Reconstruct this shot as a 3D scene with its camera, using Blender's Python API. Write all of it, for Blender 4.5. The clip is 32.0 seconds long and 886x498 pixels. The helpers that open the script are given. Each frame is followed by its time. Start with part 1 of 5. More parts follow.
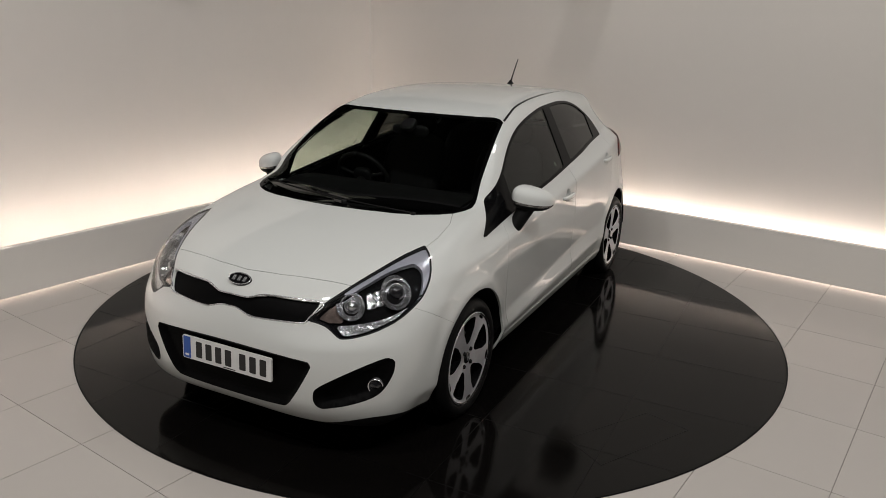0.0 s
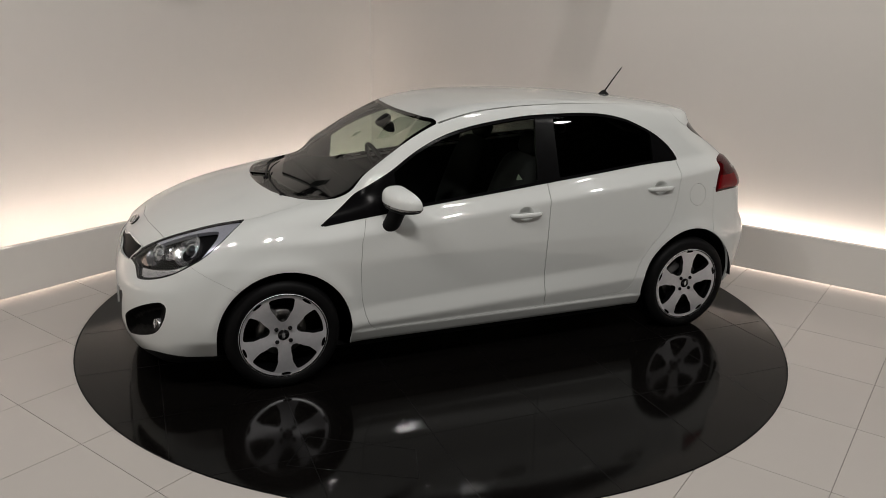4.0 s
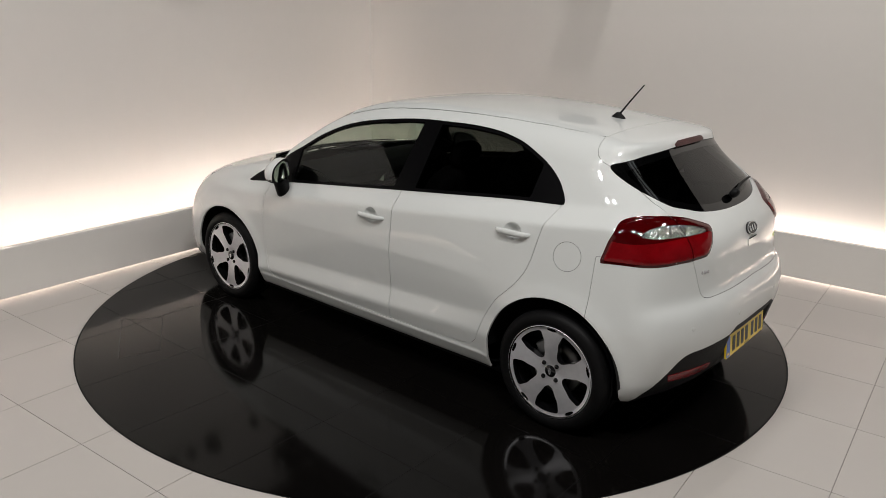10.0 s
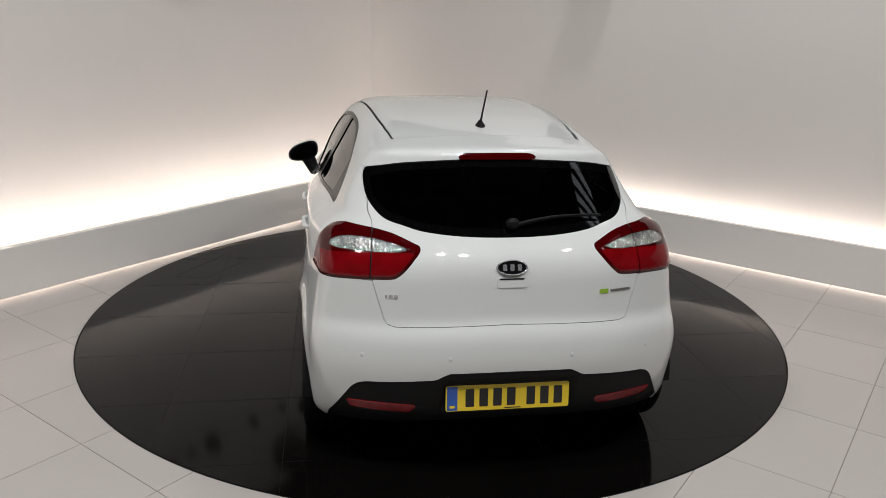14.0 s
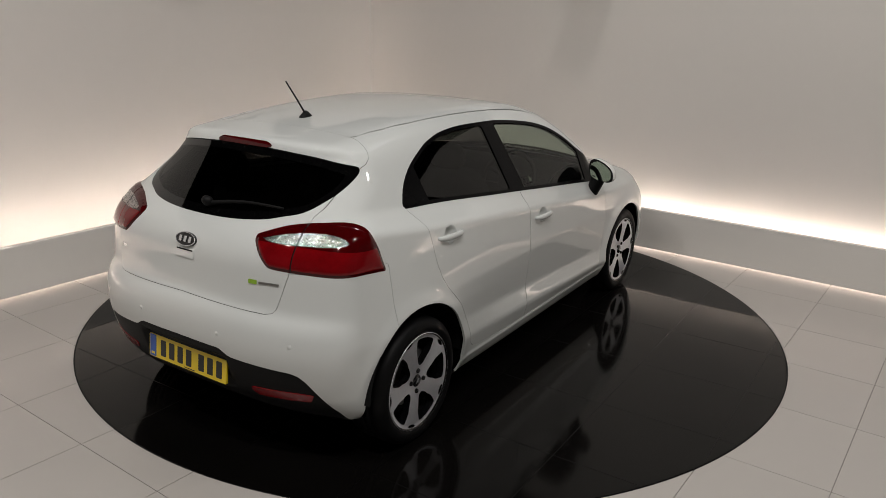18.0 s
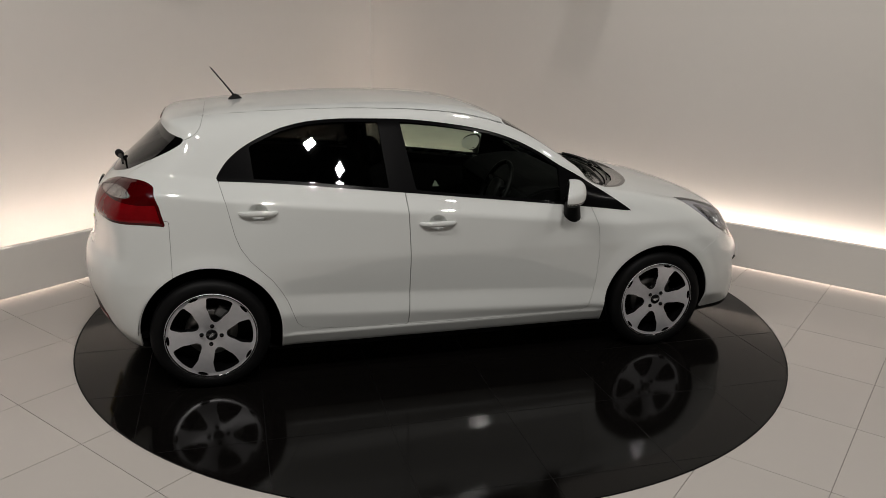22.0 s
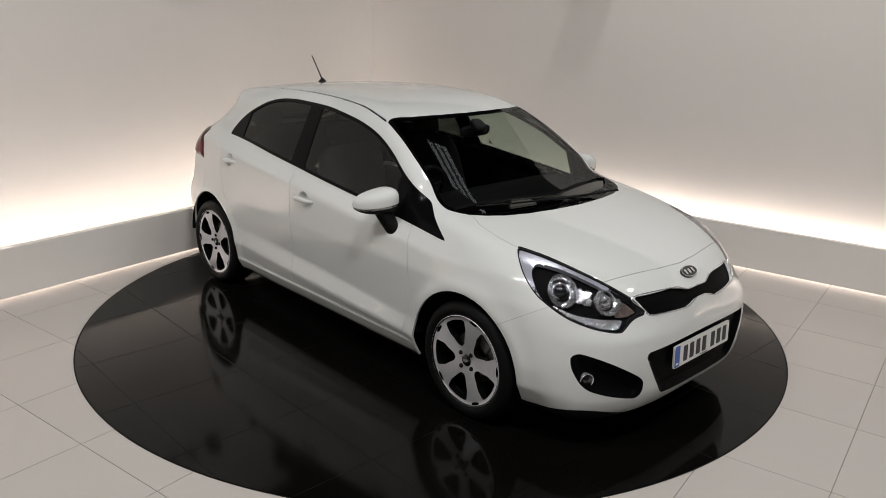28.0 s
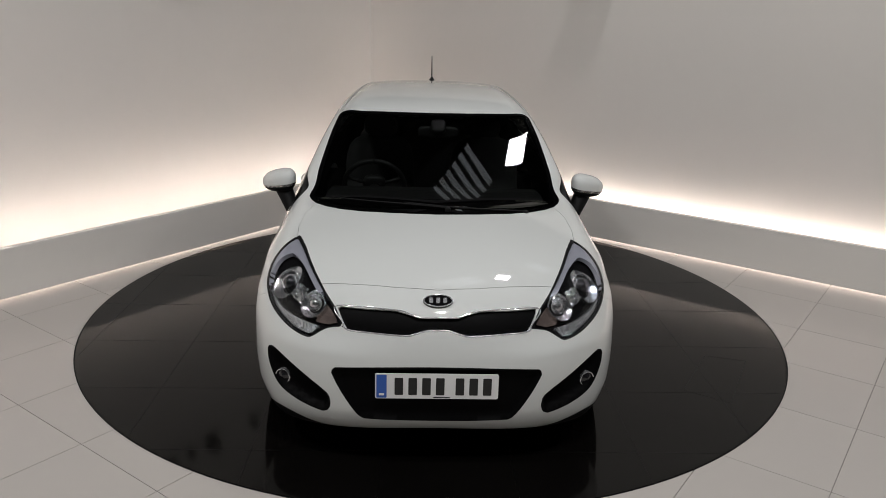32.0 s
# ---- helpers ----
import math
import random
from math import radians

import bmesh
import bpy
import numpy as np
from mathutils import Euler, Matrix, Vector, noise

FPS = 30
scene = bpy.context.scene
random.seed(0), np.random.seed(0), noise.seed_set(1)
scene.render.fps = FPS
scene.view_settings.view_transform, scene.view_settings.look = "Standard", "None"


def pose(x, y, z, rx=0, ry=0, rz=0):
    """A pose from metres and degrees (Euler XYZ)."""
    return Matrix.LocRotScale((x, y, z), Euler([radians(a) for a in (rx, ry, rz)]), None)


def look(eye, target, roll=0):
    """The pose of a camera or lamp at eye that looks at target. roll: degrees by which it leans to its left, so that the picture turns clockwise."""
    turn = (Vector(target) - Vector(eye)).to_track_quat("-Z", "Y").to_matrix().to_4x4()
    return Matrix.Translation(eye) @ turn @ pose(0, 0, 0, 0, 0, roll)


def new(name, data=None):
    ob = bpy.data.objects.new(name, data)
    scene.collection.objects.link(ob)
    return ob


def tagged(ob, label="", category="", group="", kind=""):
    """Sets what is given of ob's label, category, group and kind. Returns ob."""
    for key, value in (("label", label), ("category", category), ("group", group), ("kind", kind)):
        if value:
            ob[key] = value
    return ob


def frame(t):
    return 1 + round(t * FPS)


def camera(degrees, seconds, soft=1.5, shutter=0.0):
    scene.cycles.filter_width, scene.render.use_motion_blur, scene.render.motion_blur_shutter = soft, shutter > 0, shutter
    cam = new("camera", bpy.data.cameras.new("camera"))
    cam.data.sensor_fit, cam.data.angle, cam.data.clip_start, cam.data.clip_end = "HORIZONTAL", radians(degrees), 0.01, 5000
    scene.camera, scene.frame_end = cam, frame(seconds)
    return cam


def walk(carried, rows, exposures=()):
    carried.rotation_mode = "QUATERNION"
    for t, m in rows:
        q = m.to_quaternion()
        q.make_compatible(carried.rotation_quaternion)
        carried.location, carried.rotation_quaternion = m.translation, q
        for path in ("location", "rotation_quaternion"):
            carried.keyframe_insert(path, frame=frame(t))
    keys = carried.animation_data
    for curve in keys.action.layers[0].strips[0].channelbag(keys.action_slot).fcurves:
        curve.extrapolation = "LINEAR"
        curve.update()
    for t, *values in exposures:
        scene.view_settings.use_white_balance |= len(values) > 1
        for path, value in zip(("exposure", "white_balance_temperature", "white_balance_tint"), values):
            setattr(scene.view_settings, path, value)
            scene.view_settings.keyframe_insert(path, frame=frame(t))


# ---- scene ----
cam = camera(60.45, 32.0, soft=0.65, shutter=0.0)
EYE = Vector((0.0, -4.841, 1.925))
VIEW = Vector((0.01028, 0.95496, -0.29656))
STILL = look(EYE, EYE + VIEW, 1.5)
EXPOSURES = ((0.0, -0.50, 6550), (1.0, -0.54, 6600), (3.0, -0.54, 6600), (6.0, -0.29, 6500), (9.0, -0.24, 6450), (12.0, -0.28, 6400), (14.0, -0.20, 6250),
             (17.0, -0.49, 6450), (20.0, -0.59, 6650), (23.0, -0.50, 6650), (25.0, -0.24, 6500), (28.0, -0.24, 6400), (30.0, -0.20, 6300), (32.0, -0.49, 6300))
walk(cam, [(0.0, STILL), (32.0, STILL)], [(t, stops, kelvin, 10.0) for t, stops, kelvin in EXPOSURES])

# ---- light ----
world = bpy.data.worlds.new("world")
scene.world = world
world.use_nodes = True
world.node_tree.nodes["Background"].inputs[0].default_value = (0.9, 0.95, 1.0, 1)
world.node_tree.nodes["Background"].inputs[1].default_value = 0.0
LAMP_Z = 5.2
LAMP_TURN = 45
LAMP_COLOUR = (1.0, 0.97, 0.94)
# place, watts, and size of each lamp's face
LAMPS = ((0.28, -4.15, 72, 0.18, 0.10), (0.92, -4.40, 72, 0.15, 0.15), (1.33, 0.46, 34, 0.30, 0.30), (-1.75, -3.4, 45, 0.34, 0.2), (2.8, -3.4, 38, 0.30, 0.16),
         (-3.0, -3.6, 88, 0.34, 0.2), (4.5, -1.7, 46, 0.40, 0.22))

# ---- materials ----
def material(name, colour, rough=0.5, metal=0.0, coat=0.0, vary=0.0, scale=6.0, bump=0.0, bump_scale=120.0,
             rough_vary=0.0, ior=1.5, per_object=0.0, spec=0.5):
    """Principled surface with two scales of variation in colour and gloss, and a fine relief."""
    m = bpy.data.materials.new(name)
    m.use_nodes = True
    nt = m.node_tree
    bsdf = nt.nodes["Principled BSDF"]
    bsdf.inputs["Base Color"].default_value = (*colour, 1)
    bsdf.inputs["Roughness"].default_value = rough
    bsdf.inputs["Metallic"].default_value = metal
    bsdf.inputs["Coat Weight"].default_value = coat
    bsdf.inputs["Coat Roughness"].default_value = 0.015
    bsdf.inputs["Specular IOR Level"].default_value = spec
    bsdf.inputs["IOR"].default_value = ior
    coords = nt.nodes.new("ShaderNodeTexCoord")
    if vary or rough_vary:
        big = nt.nodes.new("ShaderNodeTexNoise")
        big.inputs["Scale"].default_value = scale
        big.inputs["Detail"].default_value = 6
        fine = nt.nodes.new("ShaderNodeTexNoise")
        fine.inputs["Scale"].default_value = scale * 14
        fine.inputs["Detail"].default_value = 3
        add = nt.nodes.new("ShaderNodeMath")
        add.operation = "MULTIPLY_ADD"
        add.inputs[1].default_value = 0.35
        nt.links.new(coords.outputs["Object"], big.inputs["Vector"])
        nt.links.new(coords.outputs["Object"], fine.inputs["Vector"])
        nt.links.new(fine.outputs["Fac"], add.inputs[0])
        nt.links.new(big.outputs["Fac"], add.inputs[2])
        if vary:
            ramp = nt.nodes.new("ShaderNodeMapRange")
            ramp.inputs["From Min"].default_value = 0.35
            ramp.inputs["From Max"].default_value = 1.0
            ramp.inputs["To Min"].default_value = 1 - vary
            ramp.inputs["To Max"].default_value = 1 + vary
            nt.links.new(add.outputs[0], ramp.inputs["Value"])
            value = ramp.outputs[0]
            if per_object:
                info = nt.nodes.new("ShaderNodeObjectInfo")
                shift = nt.nodes.new("ShaderNodeMath")
                shift.operation = "MULTIPLY_ADD"
                shift.inputs[1].default_value = per_object
                nt.links.new(info.outputs["Random"], shift.inputs[0])
                nt.links.new(value, shift.inputs[2])
                value = shift.outputs[0]
            mul = nt.nodes.new("ShaderNodeMixRGB")
            mul.blend_type = "MULTIPLY"
            mul.inputs[0].default_value = 1
            mul.inputs[1].default_value = (*colour, 1)
            nt.links.new(value, mul.inputs[2])
            nt.links.new(mul.outputs[0], bsdf.inputs["Base Color"])
        if rough_vary:
            gloss = nt.nodes.new("ShaderNodeMapRange")
            gloss.inputs["From Min"].default_value = 0.35
            gloss.inputs["From Max"].default_value = 1.0
            gloss.inputs["To Min"].default_value = max(0.0, rough - rough_vary)
            gloss.inputs["To Max"].default_value = rough + rough_vary
            nt.links.new(add.outputs[0], gloss.inputs["Value"])
            nt.links.new(gloss.outputs[0], bsdf.inputs["Roughness"])
    if bump:
        tex = nt.nodes.new("ShaderNodeTexNoise")
        tex.inputs["Scale"].default_value = bump_scale
        tex.inputs["Detail"].default_value = 4
        relief = nt.nodes.new("ShaderNodeBump")
        relief.inputs["Strength"].default_value = bump
        relief.inputs["Distance"].default_value = 0.002
        nt.links.new(coords.outputs["Object"], tex.inputs["Vector"])
        nt.links.new(tex.outputs["Fac"], relief.inputs["Height"])
        nt.links.new(relief.outputs["Normal"], bsdf.inputs["Normal"])
    return m


def glow(name, colour, strength):
    m = bpy.data.materials.new(name)
    m.use_nodes = True
    bsdf = m.node_tree.nodes["Principled BSDF"]
    bsdf.inputs["Base Color"].default_value = (*colour, 1)
    bsdf.inputs["Emission Color"].default_value = (*colour, 1)
    bsdf.inputs["Emission Strength"].default_value = strength
    return m


def glass(name, tint, ior=1.45):
    """Thin pane: part clear and tinted, part mirror by the angle of view."""
    m = bpy.data.materials.new(name)
    m.use_nodes = True
    nt = m.node_tree
    nt.nodes.remove(nt.nodes["Principled BSDF"])
    clear = nt.nodes.new("ShaderNodeBsdfTransparent")
    clear.inputs[0].default_value = (*tint, 1)
    gloss = nt.nodes.new("ShaderNodeBsdfGlossy")
    gloss.inputs["Roughness"].default_value = 0.01
    mix = nt.nodes.new("ShaderNodeMixShader")
    tilt = nt.nodes.new("ShaderNodeLayerWeight")
    tilt.inputs["Blend"].default_value = 0.5
    power = nt.nodes.new("ShaderNodeMath")
    power.operation = "POWER"
    power.inputs[1].default_value = 5.0
    base = ((ior - 1) / (ior + 1)) ** 2
    share = nt.nodes.new("ShaderNodeMath")
    share.operation = "MULTIPLY_ADD"
    share.inputs[1].default_value = 1 - base
    share.inputs[2].default_value = base
    nt.links.new(tilt.outputs["Facing"], power.inputs[0])
    nt.links.new(power.outputs[0], share.inputs[0])
    nt.links.new(share.outputs[0], mix.inputs[0])
    nt.links.new(clear.outputs[0], mix.inputs[1])
    nt.links.new(gloss.outputs[0], mix.inputs[2])
    nt.links.new(mix.outputs[0], nt.nodes["Material Output"].inputs[0])
    return m


PAINT = material("white_paint", (0.675, 0.692, 0.675), 0.45, coat=1.0, vary=0.010, scale=3.0, spec=0.2)
PAINT.node_tree.nodes["Principled BSDF"].inputs["Coat IOR"].default_value = 1.75
RUBBER = material("tyre_rubber", (0.005, 0.005, 0.0053), 0.5, spec=0.12, vary=0.25, scale=9.0, bump=0.25, bump_scale=300)
BLACK = material("black_plastic", (0.005, 0.005, 0.0053), 0.55, spec=0.17, vary=0.2, scale=8.0, bump=0.2, bump_scale=500)
GLOSS_BLACK = material("gloss_black", (0.006, 0.006, 0.0065), 0.06, coat=0.0, vary=0.2, scale=5.0)
ENAMEL = material("black_enamel", (0.0015, 0.0015, 0.0016), 0.04, vary=0.2, scale=6.0)
DARK = material("dark_void", (0.006, 0.006, 0.006), 0.8)
WALL_PAINT = material("wall_paint", (0.74, 0.705, 0.662), 0.55, vary=0.02, scale=0.8, bump=0.05, bump_scale=60)
LEDGE_PAINT = material("ledge_paint", (0.83, 0.795, 0.75), 0.35, vary=0.02, scale=1.2, bump=0.04, bump_scale=60)
TILE = material("floor_tile", (0.49, 0.458, 0.427), 0.30, vary=0.015, scale=0.9, rough_vary=0.04, per_object=0.025)
HALL = material("hall_wall", (0.07, 0.068, 0.066), 0.8, vary=0.2, scale=0.8)
GROUT = material("grout", (0.27, 0.245, 0.22), 0.9, vary=0.15, scale=12)
DISC = material("turntable_gloss", (0.0032, 0.0028, 0.0026), 0.09, vary=0.25, scale=2.5, rough_vary=0.02, ior=1.25)


# ---- building helpers ----
def part(name, bm, mat, parent=None, label="", smooth=True, m=None):
    """One mesh object out of a bmesh, under its thing."""
    me = bpy.data.meshes.new(name)
    bm.to_mesh(me)
    bm.free()
    for p in me.polygons:
        p.use_smooth = smooth
    me.materials.append(mat)
    ob = new(name, me)
    if parent is not None:
        ob.parent = parent
    if m is not None:
        ob.matrix_basis = m
    if label:
        ob["label"] = label
    return ob


def empty(name, m=None, parent=None):
    ob = new(name)
    ob.empty_display_size = 0.1
    if m is not None:
        ob.matrix_basis = m
    if parent is not None:
        ob.parent = parent
    return ob


def box(bm, lo, hi, bevel=0.0, m=None):
    c = [(a + b) / 2 for a, b in zip(lo, hi)]
    d = [b - a for a, b in zip(lo, hi)]
    mat = Matrix.Translation(c) @ Matrix.Diagonal((*d, 1))
    if m is not None:
        mat = m @ mat
    vs = bmesh.ops.create_cube(bm, size=1, matrix=mat)["verts"]
    if bevel:
        es = list({e for v in vs for e in v.link_edges})
        bmesh.ops.bevel(bm, geom=es, offset=bevel, segments=2, affect="EDGES", profile=0.6)
    return bm


def lathe(bm, profile, steps=48, m=None, arc=2 * math.pi):
    """Turn (radius, height) pairs about z."""
    closed = abs(arc - 2 * math.pi) < 1e-6
    rings = []
    for k in range(steps if closed else steps + 1):
        a = arc * k / steps
        ring = [bm.verts.new((r * math.cos(a), r * math.sin(a), h)) for r, h in profile]
        rings.append(ring)
    n = len(rings)
    for k in range(n if closed else n - 1):
        p, q = rings[k], rings[(k + 1) % n]
        for i in range(len(profile) - 1):
            bm.faces.new((p[i], q[i], q[i + 1], p[i + 1]))
    if m is not None:
        bmesh.ops.transform(bm, matrix=m, verts=[v for ring in rings for v in ring])
    return bm


def prism(bm, outline, z0, z1, m=None):
    """Extrude a flat outline from z0 to z1."""
    lo = [bm.verts.new((x, y, z0)) for x, y in outline]
    hi = [bm.verts.new((x, y, z1)) for x, y in outline]
    n = len(outline)
    bm.faces.new(hi)
    bm.faces.new(lo[::-1])
    for i in range(n):
        bm.faces.new((lo[i], lo[(i + 1) % n], hi[(i + 1) % n], hi[i]))
    if m is not None:
        bmesh.ops.transform(bm, matrix=m, verts=lo + hi)
    return bm


def tube(bm, points, radius, sides=8, taper=None):
    """A round rod along points."""
    pts = [Vector(p) for p in points]
    rings = []
    for i, p in enumerate(pts):
        way = (pts[min(i + 1, len(pts) - 1)] - pts[max(i - 1, 0)]).normalized()
        side = way.orthogonal().normalized() if i == 0 else (side - way * side.dot(way)).normalized()
        up = way.cross(side)
        r = radius if taper is None else radius + (taper - radius) * i / (len(pts) - 1)
        rings.append([bm.verts.new(p + r * (math.cos(a) * side + math.sin(a) * up))
                      for a in [2 * math.pi * k / sides for k in range(sides)]])
    for p, q in zip(rings, rings[1:]):
        for k in range(sides):
            bm.faces.new((p[k], p[(k + 1) % sides], q[(k + 1) % sides], q[k]))
    bm.faces.new(rings[0][::-1])
    bm.faces.new(rings[-1])
    return bm


# ---- the room: two walls at right angles, seen over their corner ----
# Room axes: A runs along the wall on one side, B along the other; both walls carry a low light cove.
NA = Vector((-0.806, 0.592, 0.0))
NB = Vector((0.592, 0.806, 0.0))
ROOM = Matrix(((NA.x, NB.x, 0, 0), (NA.y, NB.y, 0, 0), (0, 0, 1, 0), (0, 0, 0, 1)))
LEDGE_A, LEDGE_B, LEDGE_H = 2.25, 2.235, 0.37
WALL_A, WALL_B = 2.67, 2.405
FAR = -7.0
TOP = 3.0
DISC_R = 2.22


def setting(name, bm, mat, label, category):
    ob = part(name, bm, mat, smooth=False, m=ROOM)
    return tagged(ob, label, category, kind="structure")


bm = box(bmesh.new(), (WALL_A, FAR, -0.05), (WALL_A + 0.15, WALL_B + 0.15, TOP))
setting("wall_west", bm, WALL_PAINT, "plain warm white painted wall above a light cove", "wall")
bm = box(bmesh.new(), (FAR, WALL_B, -0.05), (WALL_A, WALL_B + 0.15, TOP))
setting("wall_east", bm, WALL_PAINT, "plain warm white painted wall above a light cove", "wall")
bm = box(bmesh.new(), (FAR - 0.15, FAR, -0.05), (FAR, WALL_B + 0.15, TOP))
setting("wall_south", bm, HALL, "dark painted wall closing the hall", "wall")
bm = box(bmesh.new(), (FAR, FAR - 0.15, -0.05), (WALL_A, FAR, TOP))
setting("wall_north", bm, HALL, "dark painted wall closing the hall", "wall")

# ---- the car's shape ----
# Car axes: x forward, y to the car's left, z up, origin on the ground between the axles.
class Sheet:
    """Smooth function of two variables from a grid of values (cubic B-spline)."""

    def __init__(self, values, x0, z0, h):
        self.v, self.x0, self.z0, self.h = values, x0, z0, h

    def __call__(self, x, z):
        u, w = (x - self.x0) / self.h, (z - self.z0) / self.h
        nx, nz = self.v.shape
        u, w = np.clip(u, 1.001, nx - 2.01), np.clip(w, 1.001, nz - 2.01)
        i, j = u.astype(int), w.astype(int)
        f, g = u - i, w - j
        wx = ((1 - f) ** 3 / 6, (3 * f ** 3 - 6 * f ** 2 + 4) / 6, (-3 * f ** 3 + 3 * f ** 2 + 3 * f + 1) / 6, f ** 3 / 6)
        wz = ((1 - g) ** 3 / 6, (3 * g ** 3 - 6 * g ** 2 + 4) / 6, (-3 * g ** 3 + 3 * g ** 2 + 3 * g + 1) / 6, g ** 3 / 6)
        out = 0
        for a in range(4):
            for b in range(4):
                out = out + wx[a] * wz[b] * self.v[i + a - 1, j + b - 1]
        return out


def blur(a, axis, times):
    for _ in range(times):
        p = np.pad(a, [(1, 1) if k == axis else (0, 0) for k in range(a.ndim)], mode="edge")
        n = a.shape[axis]
        a = 0.25 * p.take(range(0, n), axis) + 0.5 * p.take(range(1, n + 1), axis) + 0.25 * p.take(range(2, n + 2), axis)
    return a


def curve_through(points, closed=True, per=10):
    """Dense Catmull-Rom curve."""
    p = np.array(points, float)
    n = len(p)
    out = []
    for i in range(n if closed else n - 1):
        a, b, c, d = (p[(i + k) % n] if closed else p[min(max(i + k, 0), n - 1)] for k in (-1, 0, 1, 2))
        for s in np.arange(per) / per:
            out.append(0.5 * (2 * b + (c - a) * s + (2 * a - 5 * b + 4 * c - d) * s * s + (3 * b - a - 3 * c + d) * s ** 3))
    if not closed:
        out.append(p[-1])
    return np.array(out)


def outline_distance(px, pz, poly):
    """Signed distance from points to a closed outline, negative inside."""
    best = np.full(px.shape, 1e9)
    inside = np.zeros(px.shape, bool)
    for (ax, az), (bx, bz) in zip(poly, np.roll(poly, -1, 0)):
        dx, dz = bx - ax, bz - az
        s = np.clip(((px - ax) * dx + (pz - az) * dz) / (dx * dx + dz * dz + 1e-12), 0, 1)
        best = np.minimum(best, (px - ax - s * dx) ** 2 + (pz - az - s * dz) ** 2)
        cross = (az > pz) != (bz > pz)
        if az != bz:
            inside ^= cross & (px < (bx - ax) * (pz - az) / (bz - az) + ax)
    return np.where(inside, -1, 1) * np.sqrt(best)


# Centre-line profile (x, z), from the chin over the bonnet and roof to the tail.
PROFILE = [(1.90, 0.162), (2.035, 0.188), (2.086, 0.264), (2.10, 0.38), (2.098, 0.50), (2.075, 0.60), (2.04, 0.68), (1.985, 0.745),
           (1.90, 0.80), (1.75, 0.86), (1.55, 0.915), (1.30, 0.965), (1.08, 1.00), (0.93, 1.045), (0.70, 1.185), (0.50, 1.305),
           (0.34, 1.385), (0.15, 1.430), (-0.15, 1.452), (-0.50, 1.452), (-0.85, 1.438), (-1.15, 1.412), (-1.35, 1.388), (-1.46, 1.374), (-1.497, 1.362), (-1.504, 1.345), (-1.498, 1.328), (-1.512, 1.312),
           (-1.57, 1.25), (-1.71, 1.12), (-1.82, 1.02), (-1.865, 0.94), (-1.88, 0.82), (-1.892, 0.75), (-1.918, 0.715), (-1.940, 0.66), (-1.945, 0.56),
           (-1.915, 0.42), (-1.87, 0.32), (-1.78, 0.25), (-1.5, 0.19), (-1.0, 0.165), (0.0, 0.16), (1.0, 0.16), (1.6, 0.165)]
# Half width at heights up the side (first row: x), from sill to roof; BELT is the foot of the side windows.
STATIONS = (2.15, 1.70, 1.40, 1.07, 0.60, 0.0, -0.60, -1.20, -1.60, -2.0)
WIDTHS = ((0.14, (.66, .70, .74, .75, .75, .75, .75, .74, .70, .64)),
          (0.20, (.72, .77, .80, .805, .808, .808, .808, .80, .76, .70)),
          (0.27, (.75, .805, .83, .84, .838, .838, .838, .835, .80, .73)),
          ("crease", (.77, .82, .855, .857, .858, .858, .858, .856, .808, .735)),
          ("scoop", (.785, .83, .862, .850, .836, .833, .838, .860, .820, .742)),
          (0.59, (.79, .835, .862, .855, .846, .845, .85, .862, .823, .747)),
          (0.68, (.78, .825, .857, .857, .852, .852, .856, .855, .807, .733)),
          ("belt-", (.73, .785, .83, .842, .846, .846, .838, .805, .74, .68)),
          ("belt", (.66, .735, .785, .795, .79, .797, .77, .695, .65, .60)),
          (1.36, (.50, .50, .56, .59, .590, .585, .575, .545, .53, .50)),
          (1.48, (.40, .40, .42, .45, .485, .495, .485, .45, .43, .40)))


def belt(x):
    return 0.96 - 0.0973 * np.minimum(x, 1.07)


LEVELS = {"belt-": lambda x: belt(x) - 0.07, "belt": belt,
          "crease": lambda x: 0.345 - 0.045 * np.clip(x, -1.0, 1.0), "scoop": lambda x: 0.445 - 0.05 * np.clip(x, -1.0, 1.0)}


def make_sheets():
    h = 0.0125
    gx, gz = np.arange(-2.3, 2.5, h), np.arange(-0.1, 1.75, h)
    X, Z = np.meshgrid(gx, gz, indexing="ij")
    prof = outline_distance(X, Z, curve_through(PROFILE))
    prof = blur(blur(prof, 0, 3), 1, 3)
    order = np.argsort(STATIONS)
    xs = np.array(STATIONS)[order]
    ys = np.array([np.interp(gx, xs, np.array(r[1])[order]) for r in WIDTHS])
    ys = blur(ys, 1, 160)
    wide = np.empty_like(X)
    for i, x in enumerate(gx):
        zs = [LEVELS[r[0]](x) if r[0] in LEVELS else r[0] for r in WIDTHS]
        wide[i] = np.interp(gz, zs, ys[:, i])
    wide = blur(blur(wide, 1, 1), 0, 2)
    return Sheet(prof, gx[0], gz[0], h), Sheet(wide, gx[0], gz[0], h)


PROF, WIDE = make_sheets()
# Line of the roof channels (x, y); the roof panel lies a step below the rails outside them.
STRIP = [(.352, .566), (.22, .548), (.084, .527), (-.214, .503), (-.486, .489), (-.85, .468), (-1.262, .430)]
RAIL = np.array(STRIP)[::-1]
AXLE_F, AXLE_R, HUB_Z = 1.300, -1.285, 0.305


def step(a, b, v):
    s = np.clip((v - a) / (b - a), 0, 1)
    return s * s * (3 - 2 * s)


